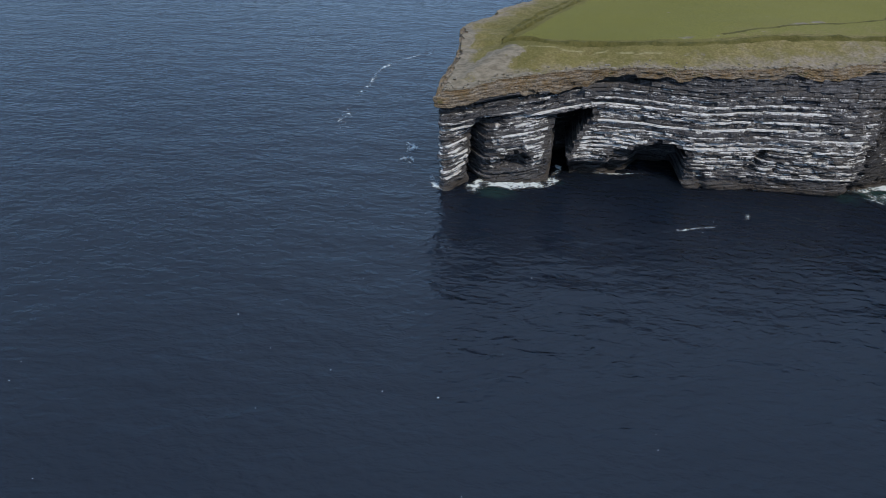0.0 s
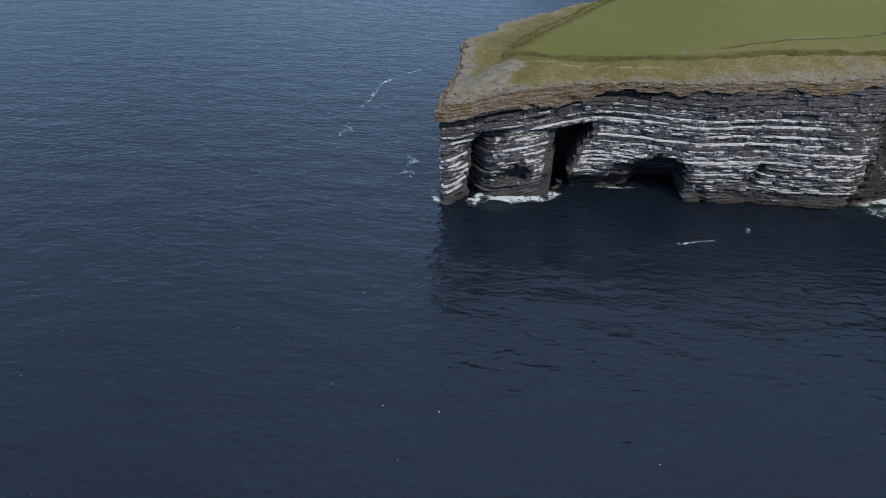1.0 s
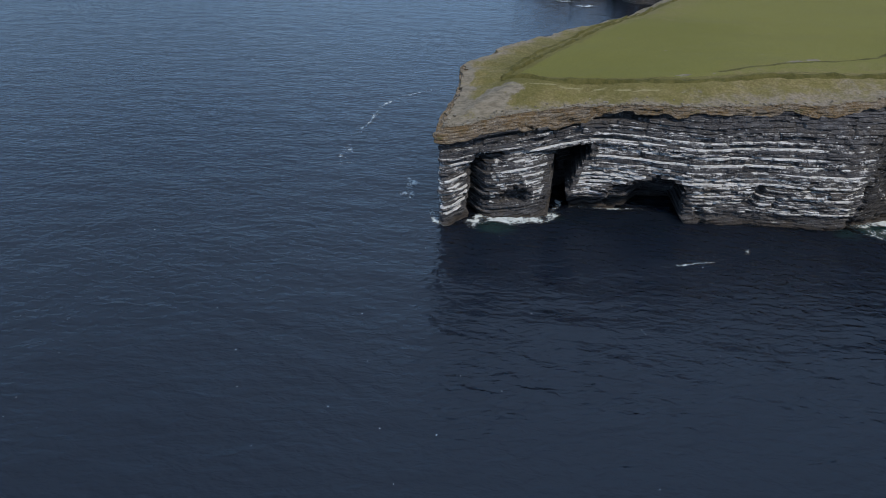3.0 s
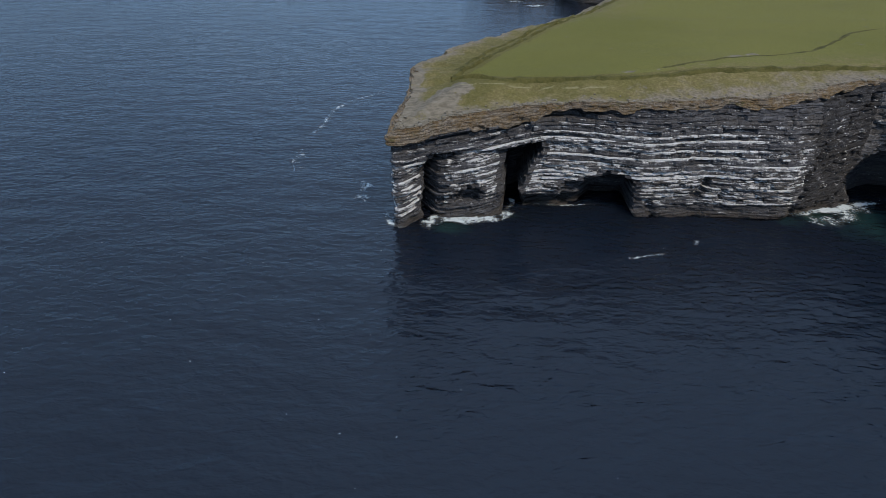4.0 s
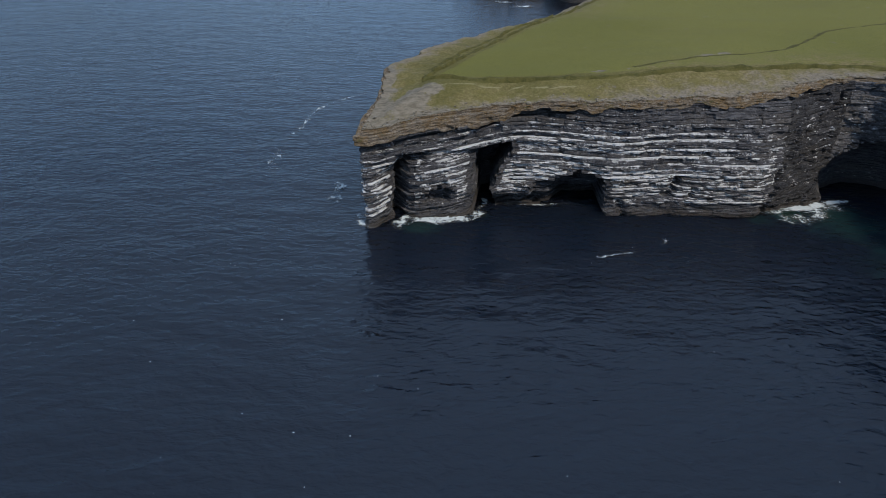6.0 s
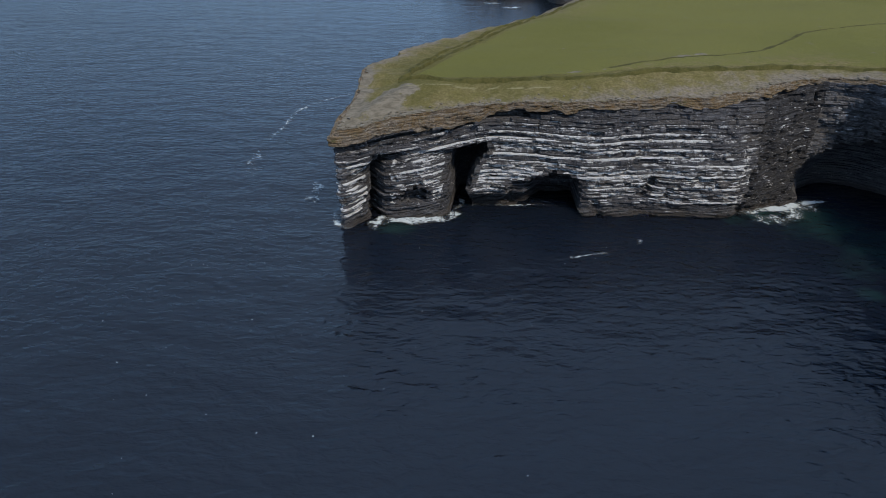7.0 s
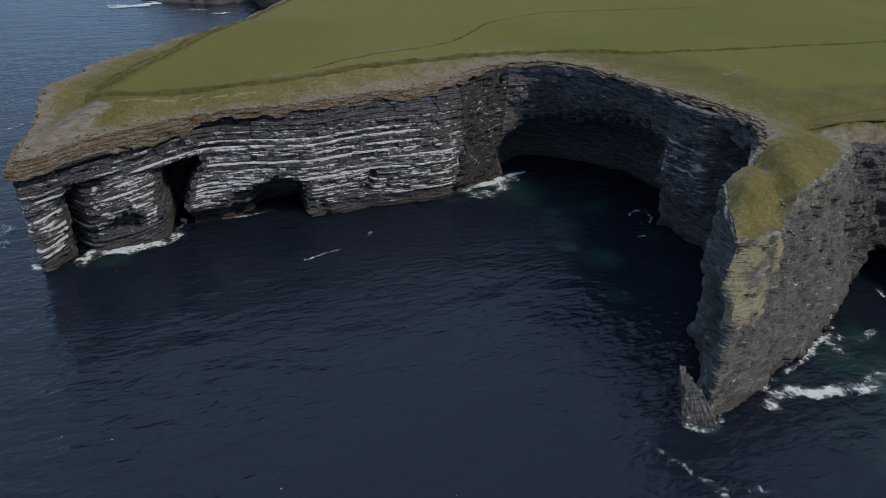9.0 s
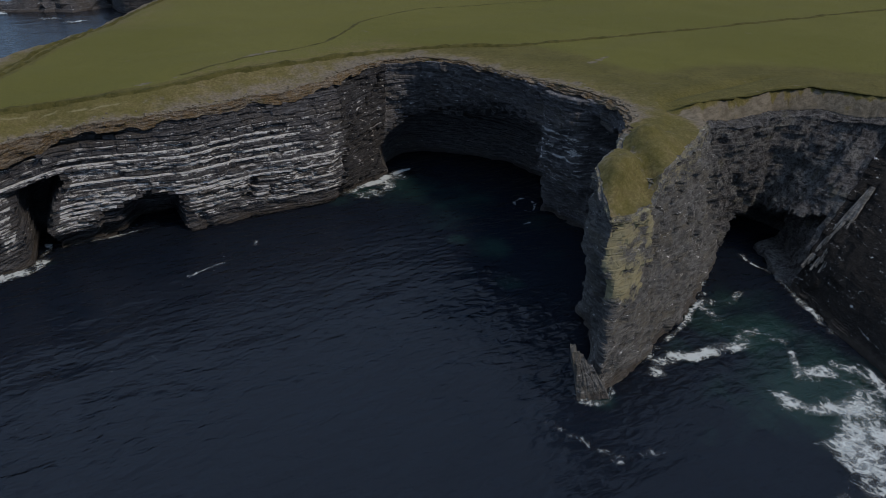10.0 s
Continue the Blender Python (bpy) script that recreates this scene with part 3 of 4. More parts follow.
# every bedding plane wanders a little on its own
planes = [LEVELS[k] + DIP + roll_wave + 0.06 * wave1(ARC / 9 + 3.7 * k, 14) for k in range(N_LAYER + 1)]
planes = np.maximum.accumulate(np.array(planes), axis=0)
lows = [planes[k] for k in range(N_LAYER)]
highs = [planes[k + 1] for k in range(N_LAYER)]
PUSH, LIME = [], []
for k in range(N_LAYER):
    zm = (lows[k] + highs[k]) / 2
    ledge_bed = HARD[k] and planes[k + 1].mean() - planes[k].mean() < 0.7 and RICH[k] > 0.45
    base = random.uniform(0.3, 0.6) if ledge_bed else random.uniform(-0.12, 0.22) if HARD[k] else random.uniform(-0.75, -0.3)
    # beds swell and pinch out along the coast
    base = base * np.clip(0.75 + 0.6 * wave1(ARC / 13 + 17.3 * k, 16), 0.15, 1.2)
    # blocks parted by joints
    start = random.uniform(0, 3)
    edges = np.cumsum(np.random.uniform(1.0, 4.5, 900)) - start
    which = np.searchsorted(edges, ARC)
    block = (rnd(which, k + 1) - 0.5) * (0.5 if HARD[k] else 0.35)
    gap = np.abs(ARC - edges[np.clip(which, 0, 899)]) < 0.28
    block = block - gap * 0.4 * rnd(which, k + 40)
    missing = (rnd(which, k + 90) > 0.84) * 0.6
    large = COARSE * (0.6 * wave2(ARC / 14, zm / 20, 21) + 0.75 * facet(ARC, zm, 8, 7, 22) + 0.5 * facet(ARC, zm, 3.4, 2.9, 23) + 0.25 * facet(ARC, zm, 1.5, 1.2, 24))
    large = large + ON_INLET * (1 - step(Q, 50, 51)) * (1.3 * wave2(ARC / 5, zm / 5, 43) + 0.8 * wave2(ARC / 2.1, zm / 2.1, 44) + 0.4 * wave2(ARC / 1.0, zm / 1.0, 45))
    outer = window(FOOT[:, 0], -9, 30.5, 1.5) * ((Q > 13.5) & (Q < 20.5))
    cap_ledge = outer * (1.2 * (zm > RIMZ - 3.6) - 0.7 * ((zm <= RIMZ - 3.6) & (zm > RIMZ - 5.0)))
    shelf = (0.45 + 0.35 * facet(ARC, 0 * ARC, 6, 1, 29)) * step(-zm, -2.0, -0.6)
    hollow = recess(Q, FOOT[:, 0], zm, RIMZ)
    PUSH.append(BOLD * (base - missing) + BOLD * block + ON_NOSE * (0.5 * facet(ARC, zm, 2.6, 2.2, 25) + 0.12 * facet(ARC, zm, 0.9, 0.8, 26)) + large + shelf + cap_ledge - hollow)
    patch = RICH[k] * np.clip(0.86 + 0.5 * wave1(ARC / 19 + 37 * k, 31) + 0.3 * wave1(ARC / 4.5 + 11 * k, 50) + 0.75 * (rnd(which, k + 7) - 0.5), 0.0, 1.3)
    # a fault parts the limed ledges from the massive rock of the cove
    fault_x = np.interp(zm, (4, 12, 16, 20, 25, 28), (101, 102, 104, 106, 112, 117))
    past = FOOT[:, 0] - fault_x
    where = ((Q > 14.6) & (Q < 27.4)) * step(zm, 2.4, 4.0) * (1 - 0.5 * step(zm, RIMZ - 9, RIMZ - 6)) * (1 - step(zm, RIMZ - 5.0, RIMZ - 2.8)) * (1 - 0.92 * step(past + 2.5 * wave1(zm * 0.9, 46), -4.0, 1.5)) * (1 - 0.55 * step(FOOT[:, 0], 84, 98) * step(zm, 17, 20))
    where = where * (1 + 0.38 * (1 - step(FOOT[:, 0], 50, 64)) + 0.2 * window(FOOT[:, 0], 6, 24, 1.5))
    where = where * (1 - 0.8 * window(FOOT[:, 0], 4, 24, 1.5) * (1 - step(zm, 4.4, 6.2)))
    where = where * (1 - 0.5 * (1 - step(FOOT[:, 0], 20, 30)) * step(zm, RIMZ - 10.5, RIMZ - 8.5) * (RICH[k] < 1.1))
    fault_lime = 0.5 * (rnd(which, k + 3) > 0.45) * window(past, -1.2, 0.4, 0.6) * ((Q > 24) & (Q < 28)) * step(zm, 8, 12)
    deep = np.max([np.roll(hollow, r) for r in range(-4, 5)], axis=0)
    where = where * (1 - step(deep - 3.0 * window(FOOT[:, 0], -6, 4.5, 1.0), 1.6, 2.8))
    few = (deep < 0.8) * ((Q >= 25.5) & (Q < 36.5)) * step(zm, 6, 10) * (1 - step(zm, 27, 31)) * (0.2 + 0.35 * window(Q, 31.5, 35.8, 0.3))
    bands = 0.7 * window(Q, 31.45, 32.7, 0.1) * (window(zm, 25.2, 26.4, 0.2) + window(zm, 21.2, 22.8, 0.3)) * (0.7 + 0.5 * wave1(ARC / 2, 35))
    LIME.append(bands + fault_lime + (patch * (where + few) if HARD[k] else 0.1 * where))


def layer_mesh(name, k, a, b, parent, material):
    """One layer of rock between the columns a and b: a front with worn edges, its ledge and its underside."""
    lo, hi = lows[k], np.minimum(highs[k], RIMZ - CAP + 0.25)
    below = PUSH[max(k - 1, 0)]
    above = PUSH[min(k + 1, N_LAYER - 1)]
    tall = hi - lo
    ok = (tall > 0.03) & (hi > -1.6)
    ok[:a] = False
    ok[b:] = False
    if ok.sum() < 2:
        return None
    worn = np.minimum(0.12, 0.3 * tall) * np.clip(1.4 * BOLD, 0.1, 1)
    rows = [(lo, np.minimum(PUSH[k], below) - 0.7), (lo, PUSH[k] - worn), (lo + 0.16 * tall, PUSH[k]), (lo + 0.52 * tall, PUSH[k] - 0.05 * rnd(np.arange(len(Q)), k)),
            (lo + 0.84 * tall, PUSH[k]), (hi, PUSH[k] - worn), (hi, np.minimum(PUSH[k], above) - 0.7)]
    lime_rows = (0.0, 0.25, 0.45, 0.65, 0.9, 1.05, 0.95) if RICH[k] > 0.6 else (0.0, 0.2, 0.4, 0.6, 0.8, 0.95, 0.85)
    verts, lime = [], []
    for (z, push), g in zip(rows, lime_rows):
        xy = face_xy(z, push)
        verts.append(np.column_stack([xy, z])[a:b])
        lime.append((LIME[k] * g)[a:b])
    m = b - a
    faces = []
    good = np.flatnonzero(ok[a:b - 1] & ok[a + 1:b])
    for r in range(6):
        for i in good.tolist():
            p = r * m + i
            faces.append((p, p + 1, p + 1 + m, p + m))
    verts, lime = np.concatenate(verts), np.concatenate(lime)
    x, y, z = verts.T
    at_q = np.tile(Q[a:b], 7)
    lichen = window(at_q, 38.95, 41.3, 0.2) * step(z, 12, 19) * (0.82 + 0.3 * wave2((x + y) / 3, z / 3, 91) + 0.35 * facet(np.tile(ARC[a:b], 7), z, 2.2, 1.5, 92)) + 0.5 * step(z, 27, 31) * window(x, 112, 150, 4) * (y < 80)
    lichen = lichen + 0.42 * window(x, -9, 32, 2) * (y < 175) * step(z, 22.5, 25.5)
    return mesh_object(name, verts, faces, material, parent, guano=lime, lichen=lichen)


def cliff(name, qa, qb, label, material):
    a, b = int(np.searchsorted(Q, qa)), min(int(np.searchsorted(Q, qb)) + 1, len(Q))
    wall = tagged(new(name), label, "cliff", "", "structure")
    for k in range(N_LAYER):
        layer_mesh("rock_layer", k, a, b, wall, material)
    # the eroded brow above the layers
    rows = [(0.0, brow(0) - 2.2), (0.0, brow(0) - 0.1)]
    for j in range(5):
        b0 = brow(j)
        low_f = 0.2 * j + (0.03 * wave1(ARC / 4, 65 + j) + 0.045 * facet(ARC, 0 * ARC + j, 2.6, 1, 69)) * (j > 0)
        rows += [(low_f + 0.02, np.minimum(b0, brow(max(j - 1, 0))) - 0.06 - 0.22 * (j > 0)), (low_f + 0.05, b0), (low_f + 0.15, b0 - 0.06)]
    rows.append((1.0, brow(4)))
    verts = np.concatenate([np.column_stack([face_xy(RIMZ - CAP * (1 - f), p), RIMZ - CAP * (1 - f)])[a:b] for f, p in rows])
    m = b - a
    faces = [(r * m + i, r * m + i + 1, r * m + i + 1 + m, r * m + i + m) for r in range(len(rows) - 1) for i in range(m - 1)]
    if material in (ROCK_GREY, ROCK_INLET, ROCK_SHADE_BLACK):
        tagged(mesh_object("cliff_brow", verts, faces, material, wall, guano=np.zeros(len(verts)), lichen=np.full(len(verts), 0.55)), "broken rock rim with pale lichen")
    else:
        tagged(mesh_object("cliff_brow", verts, faces, TURF_EDGE, wall), "eroded brown soil and stones under the turf")
    return wall


cliff("cliff_west", 0, 15, "dark layered sea cliff running back along the headland", ROCK)
cliff("cliff_main", 15, 24.95, "dark layered sea cliff streaked with white bird lime, with sea caves", ROCK)
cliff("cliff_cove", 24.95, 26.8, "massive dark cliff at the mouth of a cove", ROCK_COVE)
cliff("cliff_cave", 26.8, 31.2, "shaded bedded cliff over a great sea cave, its rock colour lightened", ROCK_LIGHTENED)
cliff("cove_wall", 31.2, 35.5, "bedded rock buttress on the shaded side of the cove, its grey lightened", ROCK_LIGHTENED)
cliff("promontory", 35.5, 45.2, "grey rock promontory with yellow lichen, jutting into the sea", ROCK_GREY)
cliff("cliff_inlet", 45.2, 50, "dark grey rough cliff over a cave at the inlet's head", ROCK_INLET)
cliff("cliff_east", 50, len(table) - 1, "dark cliff on the far bank of the inlet, with shade in its colour", ROCK_SHADE_BLACK)

# ---- the land above ----
BANK_LINES = [
    [(10, 179), (27, 175), (42, 173), (58, 171.5), (74, 174), (92, 175), (110, 177.5), (126, 176), (143, 167), (157, 158), (176, 154), (222, 148), (281, 144), (339, 139), (600, 120)],
    [(10, 179), (14, 186), (25, 208), (45, 242), (72, 281), (100, 318), (135, 350), (180, 380)],
]
TRACK = [(66, 178), (80, 183.5), (96, 190), (115, 196), (128, 208), (139, 220), (155, 226), (170, 231), (192, 227), (240, 224)]
PATH_LINE = [(9.7, 171.8), (21.5, 173), (34.4, 170.8), (46, 168.4), (54, 167.6)]


def ground_z(x, y):
    g = 32.0 + 4.0 * step(x, 8, 88) + 1.6 * step(x, 90, 190) + 1.2 * step(y, 185, 300)
    return g + 0.25 * wave2(x / 17, y / 17, 71) + 0.12 * wave2(x / 5, y / 5, 72)


top_z = RIMZ
rim_xy = face_xy(top_z, brow(4))
inner = []
for x0, x1, y0, y1, d in ((-10, 215, 50, 215, 1.15), (-10, 330, 40, 420, 3.2), (60, 1480, -390, 1480, 22)):
    gx, gy = np.meshgrid(np.arange(x0, x1, d), np.arange(y0, y1, d))
    gx, gy = gx.ravel(), gy.ravel()
    gx = gx + d * 0.3 * (rnd(np.arange(len(gx)), 81) - 0.5)
    gy = gy + d * 0.3 * (rnd(np.arange(len(gy)), 82) - 0.5)
    inner.append((gx, gy, d))


def inside(x, y, poly):
    px, py = poly[:, 0], poly[:, 1]
    res = np.zeros(len(x), bool)
    for i in range(len(px)):
        j = i - 1
        if py[i] != py[j]:
            hit = ((py[i] > y) != (py[j] > y)) & (x < (px[j] - px[i]) * (y - py[i]) / (py[j] - py[i]) + px[i])
            res ^= hit
    return res


outline = np.concatenate([rim_xy, [(130, -1500), (1500, -1500), (1500, 1500), (124, 1500)]])
outline_z = np.concatenate([top_z, [38, 40, 44, 40]])


def rim_near(x, y):
    """Distance to the rim and the rim's height there."""
    best, zz = np.full(len(x), 1e9), np.full(len(x), 36.0)
    for i in range(0, len(rim_xy), 2):
        d = np.hypot(x - rim_xy[i, 0], y - rim_xy[i, 1])
        m = d < best
        best[m] = d[m]
        zz[m] = top_z[i]
    return best, zz


pts = []
taken = [(-10, 215, 50, 215), (-10, 330, 40, 420)]
for n_set, (gx, gy, d) in enumerate(inner):
    keep = np.ones(len(gx), bool)
    for x0, x1, y0, y1 in taken[:n_set]:
        keep &= ~((gx > x0 - d / 2) & (gx < x1 + d / 2) & (gy > y0 - d / 2) & (gy < y1 + d / 2))
    gx, gy = gx[keep], gy[keep]
    ok = inside(gx, gy, outline)
    gx, gy = gx[ok], gy[ok]
    dist, rz = rim_near(gx, gy)
    ok = dist > 0.45 * min(d, 3)
    pts.append(np.column_stack([gx, gy, dist, rz])[ok])
pts = np.concatenate(pts)
blend = step(pts[:, 2], 0, 15)
# ledges of bare rock step up behind the outer corner
ledge = blend * 5 + 0.35 * wave2(pts[:, 0] / 6, pts[:, 1] / 6, 75)
ledge = (np.floor(ledge) + step(ledge - np.floor(ledge), 0.55, 0.95)) / 5
outer = (1 - step(pts[:, 0], 34, 44)) * (1 - step(pts[:, 2], 9, 13)) * (pts[:, 1] < 182)
blend = blend * (1 - outer) + np.clip(ledge, 0, 1) * outer
pz = pts[:, 3] * (1 - blend) + ground_z(pts[:, 0], pts[:, 1]) * blend + 0.18 * wave2(pts[:, 0] / 2.1, pts[:, 1] / 2.1, 73) * step(pts[:, 2], 0, 2) * (1 - step(pts[:, 2], 8, 16))
# over the inlet the turf ends in a low scarp, with a bare slope below it
TURF_LINE = [(148, 87.8), (153, 87.2), (160, 86.2), (169, 85), (178, 84.4), (188.5, 81), (193, 72.5), (197.5, 63), (199, 47), (197, 28)]
turf = inside(pts[:, 0], pts[:, 1], np.array(TURF_LINE + [(260, 30), (260, 120), (148, 120)]))
to_turf = away(pts[:, 0], pts[:, 1], TURF_LINE)
scree = pts[:, 3] + (ground_z(pts[:, 0], pts[:, 1]) - 0.45 - pts[:, 3]) * pts[:, 2] / (pts[:, 2] + to_turf + 0.01)
by_inlet = step(pts[:, 0], 147, 154) * (pts[:, 1] < 92) * (pts[:, 1] > 28) * (pts[:, 0] < 215)
pz = pz * (1 - by_inlet) + np.where(turf, ground_z(pts[:, 0], pts[:, 1]), scree) * by_inlet
# two grassy domes on the promontory and the crease between them
px, py, pd = pts[:, 0], pts[:, 1], pts[:, 2]
CREASE = [(121.5, 80), (120, 71.5), (115.2, 63)]
pz = pz + 1.9 * np.exp(-((px - 110.0) ** 2 + (py - 68.0) ** 2) / 26) * step(pd, 0, 2)
pz = pz + 2.6 * np.exp(-((px - 126.5) ** 2 + (py - 75.5) ** 2) / 46) * step(pd, 0, 2.5)
pz = pz - 2.0 * np.exp(-(away(px, py, CREASE) / 1.5) ** 2) * step(pd, 0, 1.6)
from mathutils import geometry
n_out = len(outline)
flat = [Vector(p) for p in outline.tolist()] + [Vector(p) for p in pts[:, :2].tolist()]
ring = [(i, (i + 1) % n_out) for i in range(n_out)]
v2, _, f2, origin, _, _ = geometry.delaunay_2d_cdt(flat, ring, [], 1, 1e-5)
all_z = np.concatenate([outline_z, pz])
all_d = np.concatenate([np.zeros(n_out), pts[:, 2]])
src = [o[0] if o else -1 for o in origin]
lx, ly = np.array([v[0] for v in v2]), np.array([v[1] for v in v2])
lz, ld = all_z[src], all_d[src]
lost = np.flatnonzero(np.array(src) < 0)
if len(lost):
    ld[lost], lz[lost] = rim_near(lx[lost], ly[lost])
bank_d = np.minimum(away(lx, ly, BANK_LINES[0]), away(lx, ly, BANK_LINES[1]))
# seaward of the banks the grass is rough, inland it is field
poly_field = np.array(BANK_LINES[0] + [(1500, 100), (1500, 1500), (300, 1500), (250, 420)] + BANK_LINES[1][::-1])
is_field = inside(lx, ly, poly_field)
verge = np.where(is_field, 1 - step(bank_d, 0.8, 4.0), 1.0) * np.where(lx > 105, 1 - 0.7 * step(ld, 14, 34), 1.0)
bare = 0.78 * (1 - step(ld, 1.0, 6.5 - 2.5 * step(ly, 176, 190))) * (1 - step(lx, 8, 26)) * (1 - step(ly, 190, 215))
bare = np.maximum(bare, 1.05 * (1 - step(away(lx, ly, [(-1, 162), (5, 163.5), (11, 170)]), 2.5, 6.5)))
for stony in ([(55, 175.8), (60, 176.6), (67, 177.6)], [(83, 185), (89, 188.5), (97, 192.5)], [(128, 171.5), (134, 170)], [(140, 121), (142, 115), (143.5, 109)], [(142.5, 118), (145, 112)], [(160, 128), (172, 131)]):
    bare = np.maximum(bare, 0.68 * (1 - step(away(lx, ly, stony), 0.2, 1.7)))
on_turf = inside(lx, ly, np.array(TURF_LINE + [(260, 30), (260, 120), (148, 120)]))
bare = np.maximum(bare, 0.85 * step(lx, 143, 150) * window(ly, 28, 95, 3) * (lx < 215) * ~on_turf)
bare = np.maximum(bare, 0.5 * (1 - step(away(lx, ly, CREASE), 0.3, 1.6)))
path = np.maximum(0.68 * (1 - step(away(lx, ly, PATH_LINE), 0.2, 0.95)), 0.3 * (1 - step(away(lx, ly, TRACK), 0.3, 1.6)))
land = mesh_object("ground", np.column_stack([lx, ly, lz]), [tuple(f) for f in f2], GROUND, None, True, edge=ld * (1 - 0.5 * window(lx, 64, 136, 6) * (ly > 150)) + 9.0 * on_turf * (ly < 95) * step(lx, 143, 150) + (4.2 + 2.0 * (lx > 119)) * (lx < 142) * (ly < 84) * (ly > 50), verge=verge, bare=bare, path=path)
tagged(land, "green clifftop pasture with rough grass at its edge", "ground", "", "structure")


def land_z(x, y):
    x, y = np.atleast_1d(np.asarray(x, float)), np.atleast_1d(np.asarray(y, float))
    dist, rz = rim_near(x, y)
    b = step(dist, 0, 15)
    return rz * (1 - b) + ground_z(x, y) * b


def resample(line, pace_m):
    line = np.asarray(line, float)
    s = np.concatenate(([0], np.cumsum(np.hypot(*np.diff(line, axis=0).T))))
    t = np.arange(0, s[-1], pace_m)
    k = np.hanning(9) / np.hanning(9).sum()
    out = np.column_stack([np.interp(t, s, line[:, 0]), np.interp(t, s, line[:, 1])])
    if len(out) > 9:
        out[4:-4] = np.column_stack([np.convolve(out[:, 0], k, "valid"), np.convolve(out[:, 1], k, "valid")])
    return out


def bank(name, line, width, tall, label, seed):
    c = resample(line, 0.9)
    t = np.gradient(c, axis=0)
    t /= np.linalg.norm(t, axis=1)[:, None] + 1e-9
    side = np.stack([-t[:, 1], t[:, 0]], 1)
    s = np.arange(len(c)) * 0.9
    h = tall * np.clip(0.7 + 0.5 * wave1(s / 6, seed) + 0.4 * wave1(s / 1.6, seed + 1), 0.05, 1.6)
    h = h * (1 - 0.35 * step(c[:, 0], 135, 175))
    verts = []
    for f, g in ((-1, -0.3), (-0.62, 0.25), (-0.3, 0.9), (0.0, 1.0), (0.3, 0.9), (0.62, 0.25), (1, -0.3)):
        p = c + side * (f * width / 2 * (1 + 0.4 * wave1(s / 2.2, seed + 5)) + 0.35 * wave1(s / 2.9, seed + 9))[:, None]
        verts.append(np.column_stack([p, land_z(p[:, 0], p[:, 1]) + g * h]))
    m = len(c)
    faces = [(r * m + i, r * m + i + 1, r * m + i + 1 + m, r * m + i + m) for r in range(6) for i in range(m - 1)]
    return tagged(mesh_object(name, np.concatenate(verts), faces, BANK, None, True), label, "earth bank", "field banks", "structure")


bank("field_bank", BANK_LINES[0], 2.6, 0.8, "low earth bank with dark rough grass, darkened further for its shaded side", 101)
bank("field_bank", BANK_LINES[1], 1.9, 0.8, "low earth bank with rough grass along the coast", 111)
bank("field_bank", [(x - 2.6, y + 1.4) for x, y in BANK_LINES[1][1:]], 1.5, 0.6, "second low bank beside a ditch along the coast", 131)
bank("field_bank", TRACK, 1.5, 0.11, "faint low bank crossing the green field", 121)


def turf_lip(line):
    """The torn edge of the turf, hanging a little over the bare slope."""
    c = resample(line, 0.6)
    s = np.arange(len(c)) * 0.6
    t = np.gradient(c, axis=0)
    t /= np.linalg.norm(t, axis=1)[:, None] + 1e-9
    side = np.stack([t[:, 1], -t[:, 0]], 1)
    z = ground_z(c[:, 0], c[:, 1])
    grow = np.clip(s / 14, 0, 1)
    verts = []
    for f, g in ((-1.2, -0.1), (-0.3, 0.05), (0.2, 0.02), (0.28, -0.1), (0.05, -0.3), (-0.3, -0.55), (-0.8, -0.7)):
        p = c + side * (f * (0.3 + 0.7 * grow) + 0.45 * wave1(s / 1.7, 141) + 0.3 * wave1(s / 5, 142))[:, None]
        verts.append(np.column_stack([p, z + g * grow - 0.12 * (1 - grow)]))
    m = len(c)
    faces = [(r * m + i, r * m + i + 1, r * m + i + 1 + m, r * m + i + m) for r in range(6) for i in range(m - 1)]
    return tagged(mesh_object("turf_edge", np.concatenate(verts), faces, BANK, None, True), "torn edge of the turf over a bare slope", "turf edge", "", "structure")


turf_lip(TURF_LINE)

# ---- the sea ----
xs = np.concatenate([np.linspace(-4500, -420, 24), np.arange(-400, -140, 10), np.arange(-140, 200, 1.3), np.arange(200, 640, 22), np.linspace(700, 4500, 18)])
ys = np.concatenate([np.linspace(-4500, -120, 24), np.arange(-100, 20, 8), np.arange(20, 260, 1.3), np.arange(260, 640, 6), np.linspace(660, 4500, 24)])
gx, gy = np.meshgrid(xs, ys)
heave = 0.16 * wave2(gx / 9 + gy / 22, gy / 7 - gx / 30, 201) + 0.07 * wave2(gx / 3.2, gy / 2.4, 202)
near = (1 - step(np.abs(gx - 30), 130, 170)) * (1 - step(np.abs(gy - 140), 100, 120))
shoal = np.zeros_like(gx)
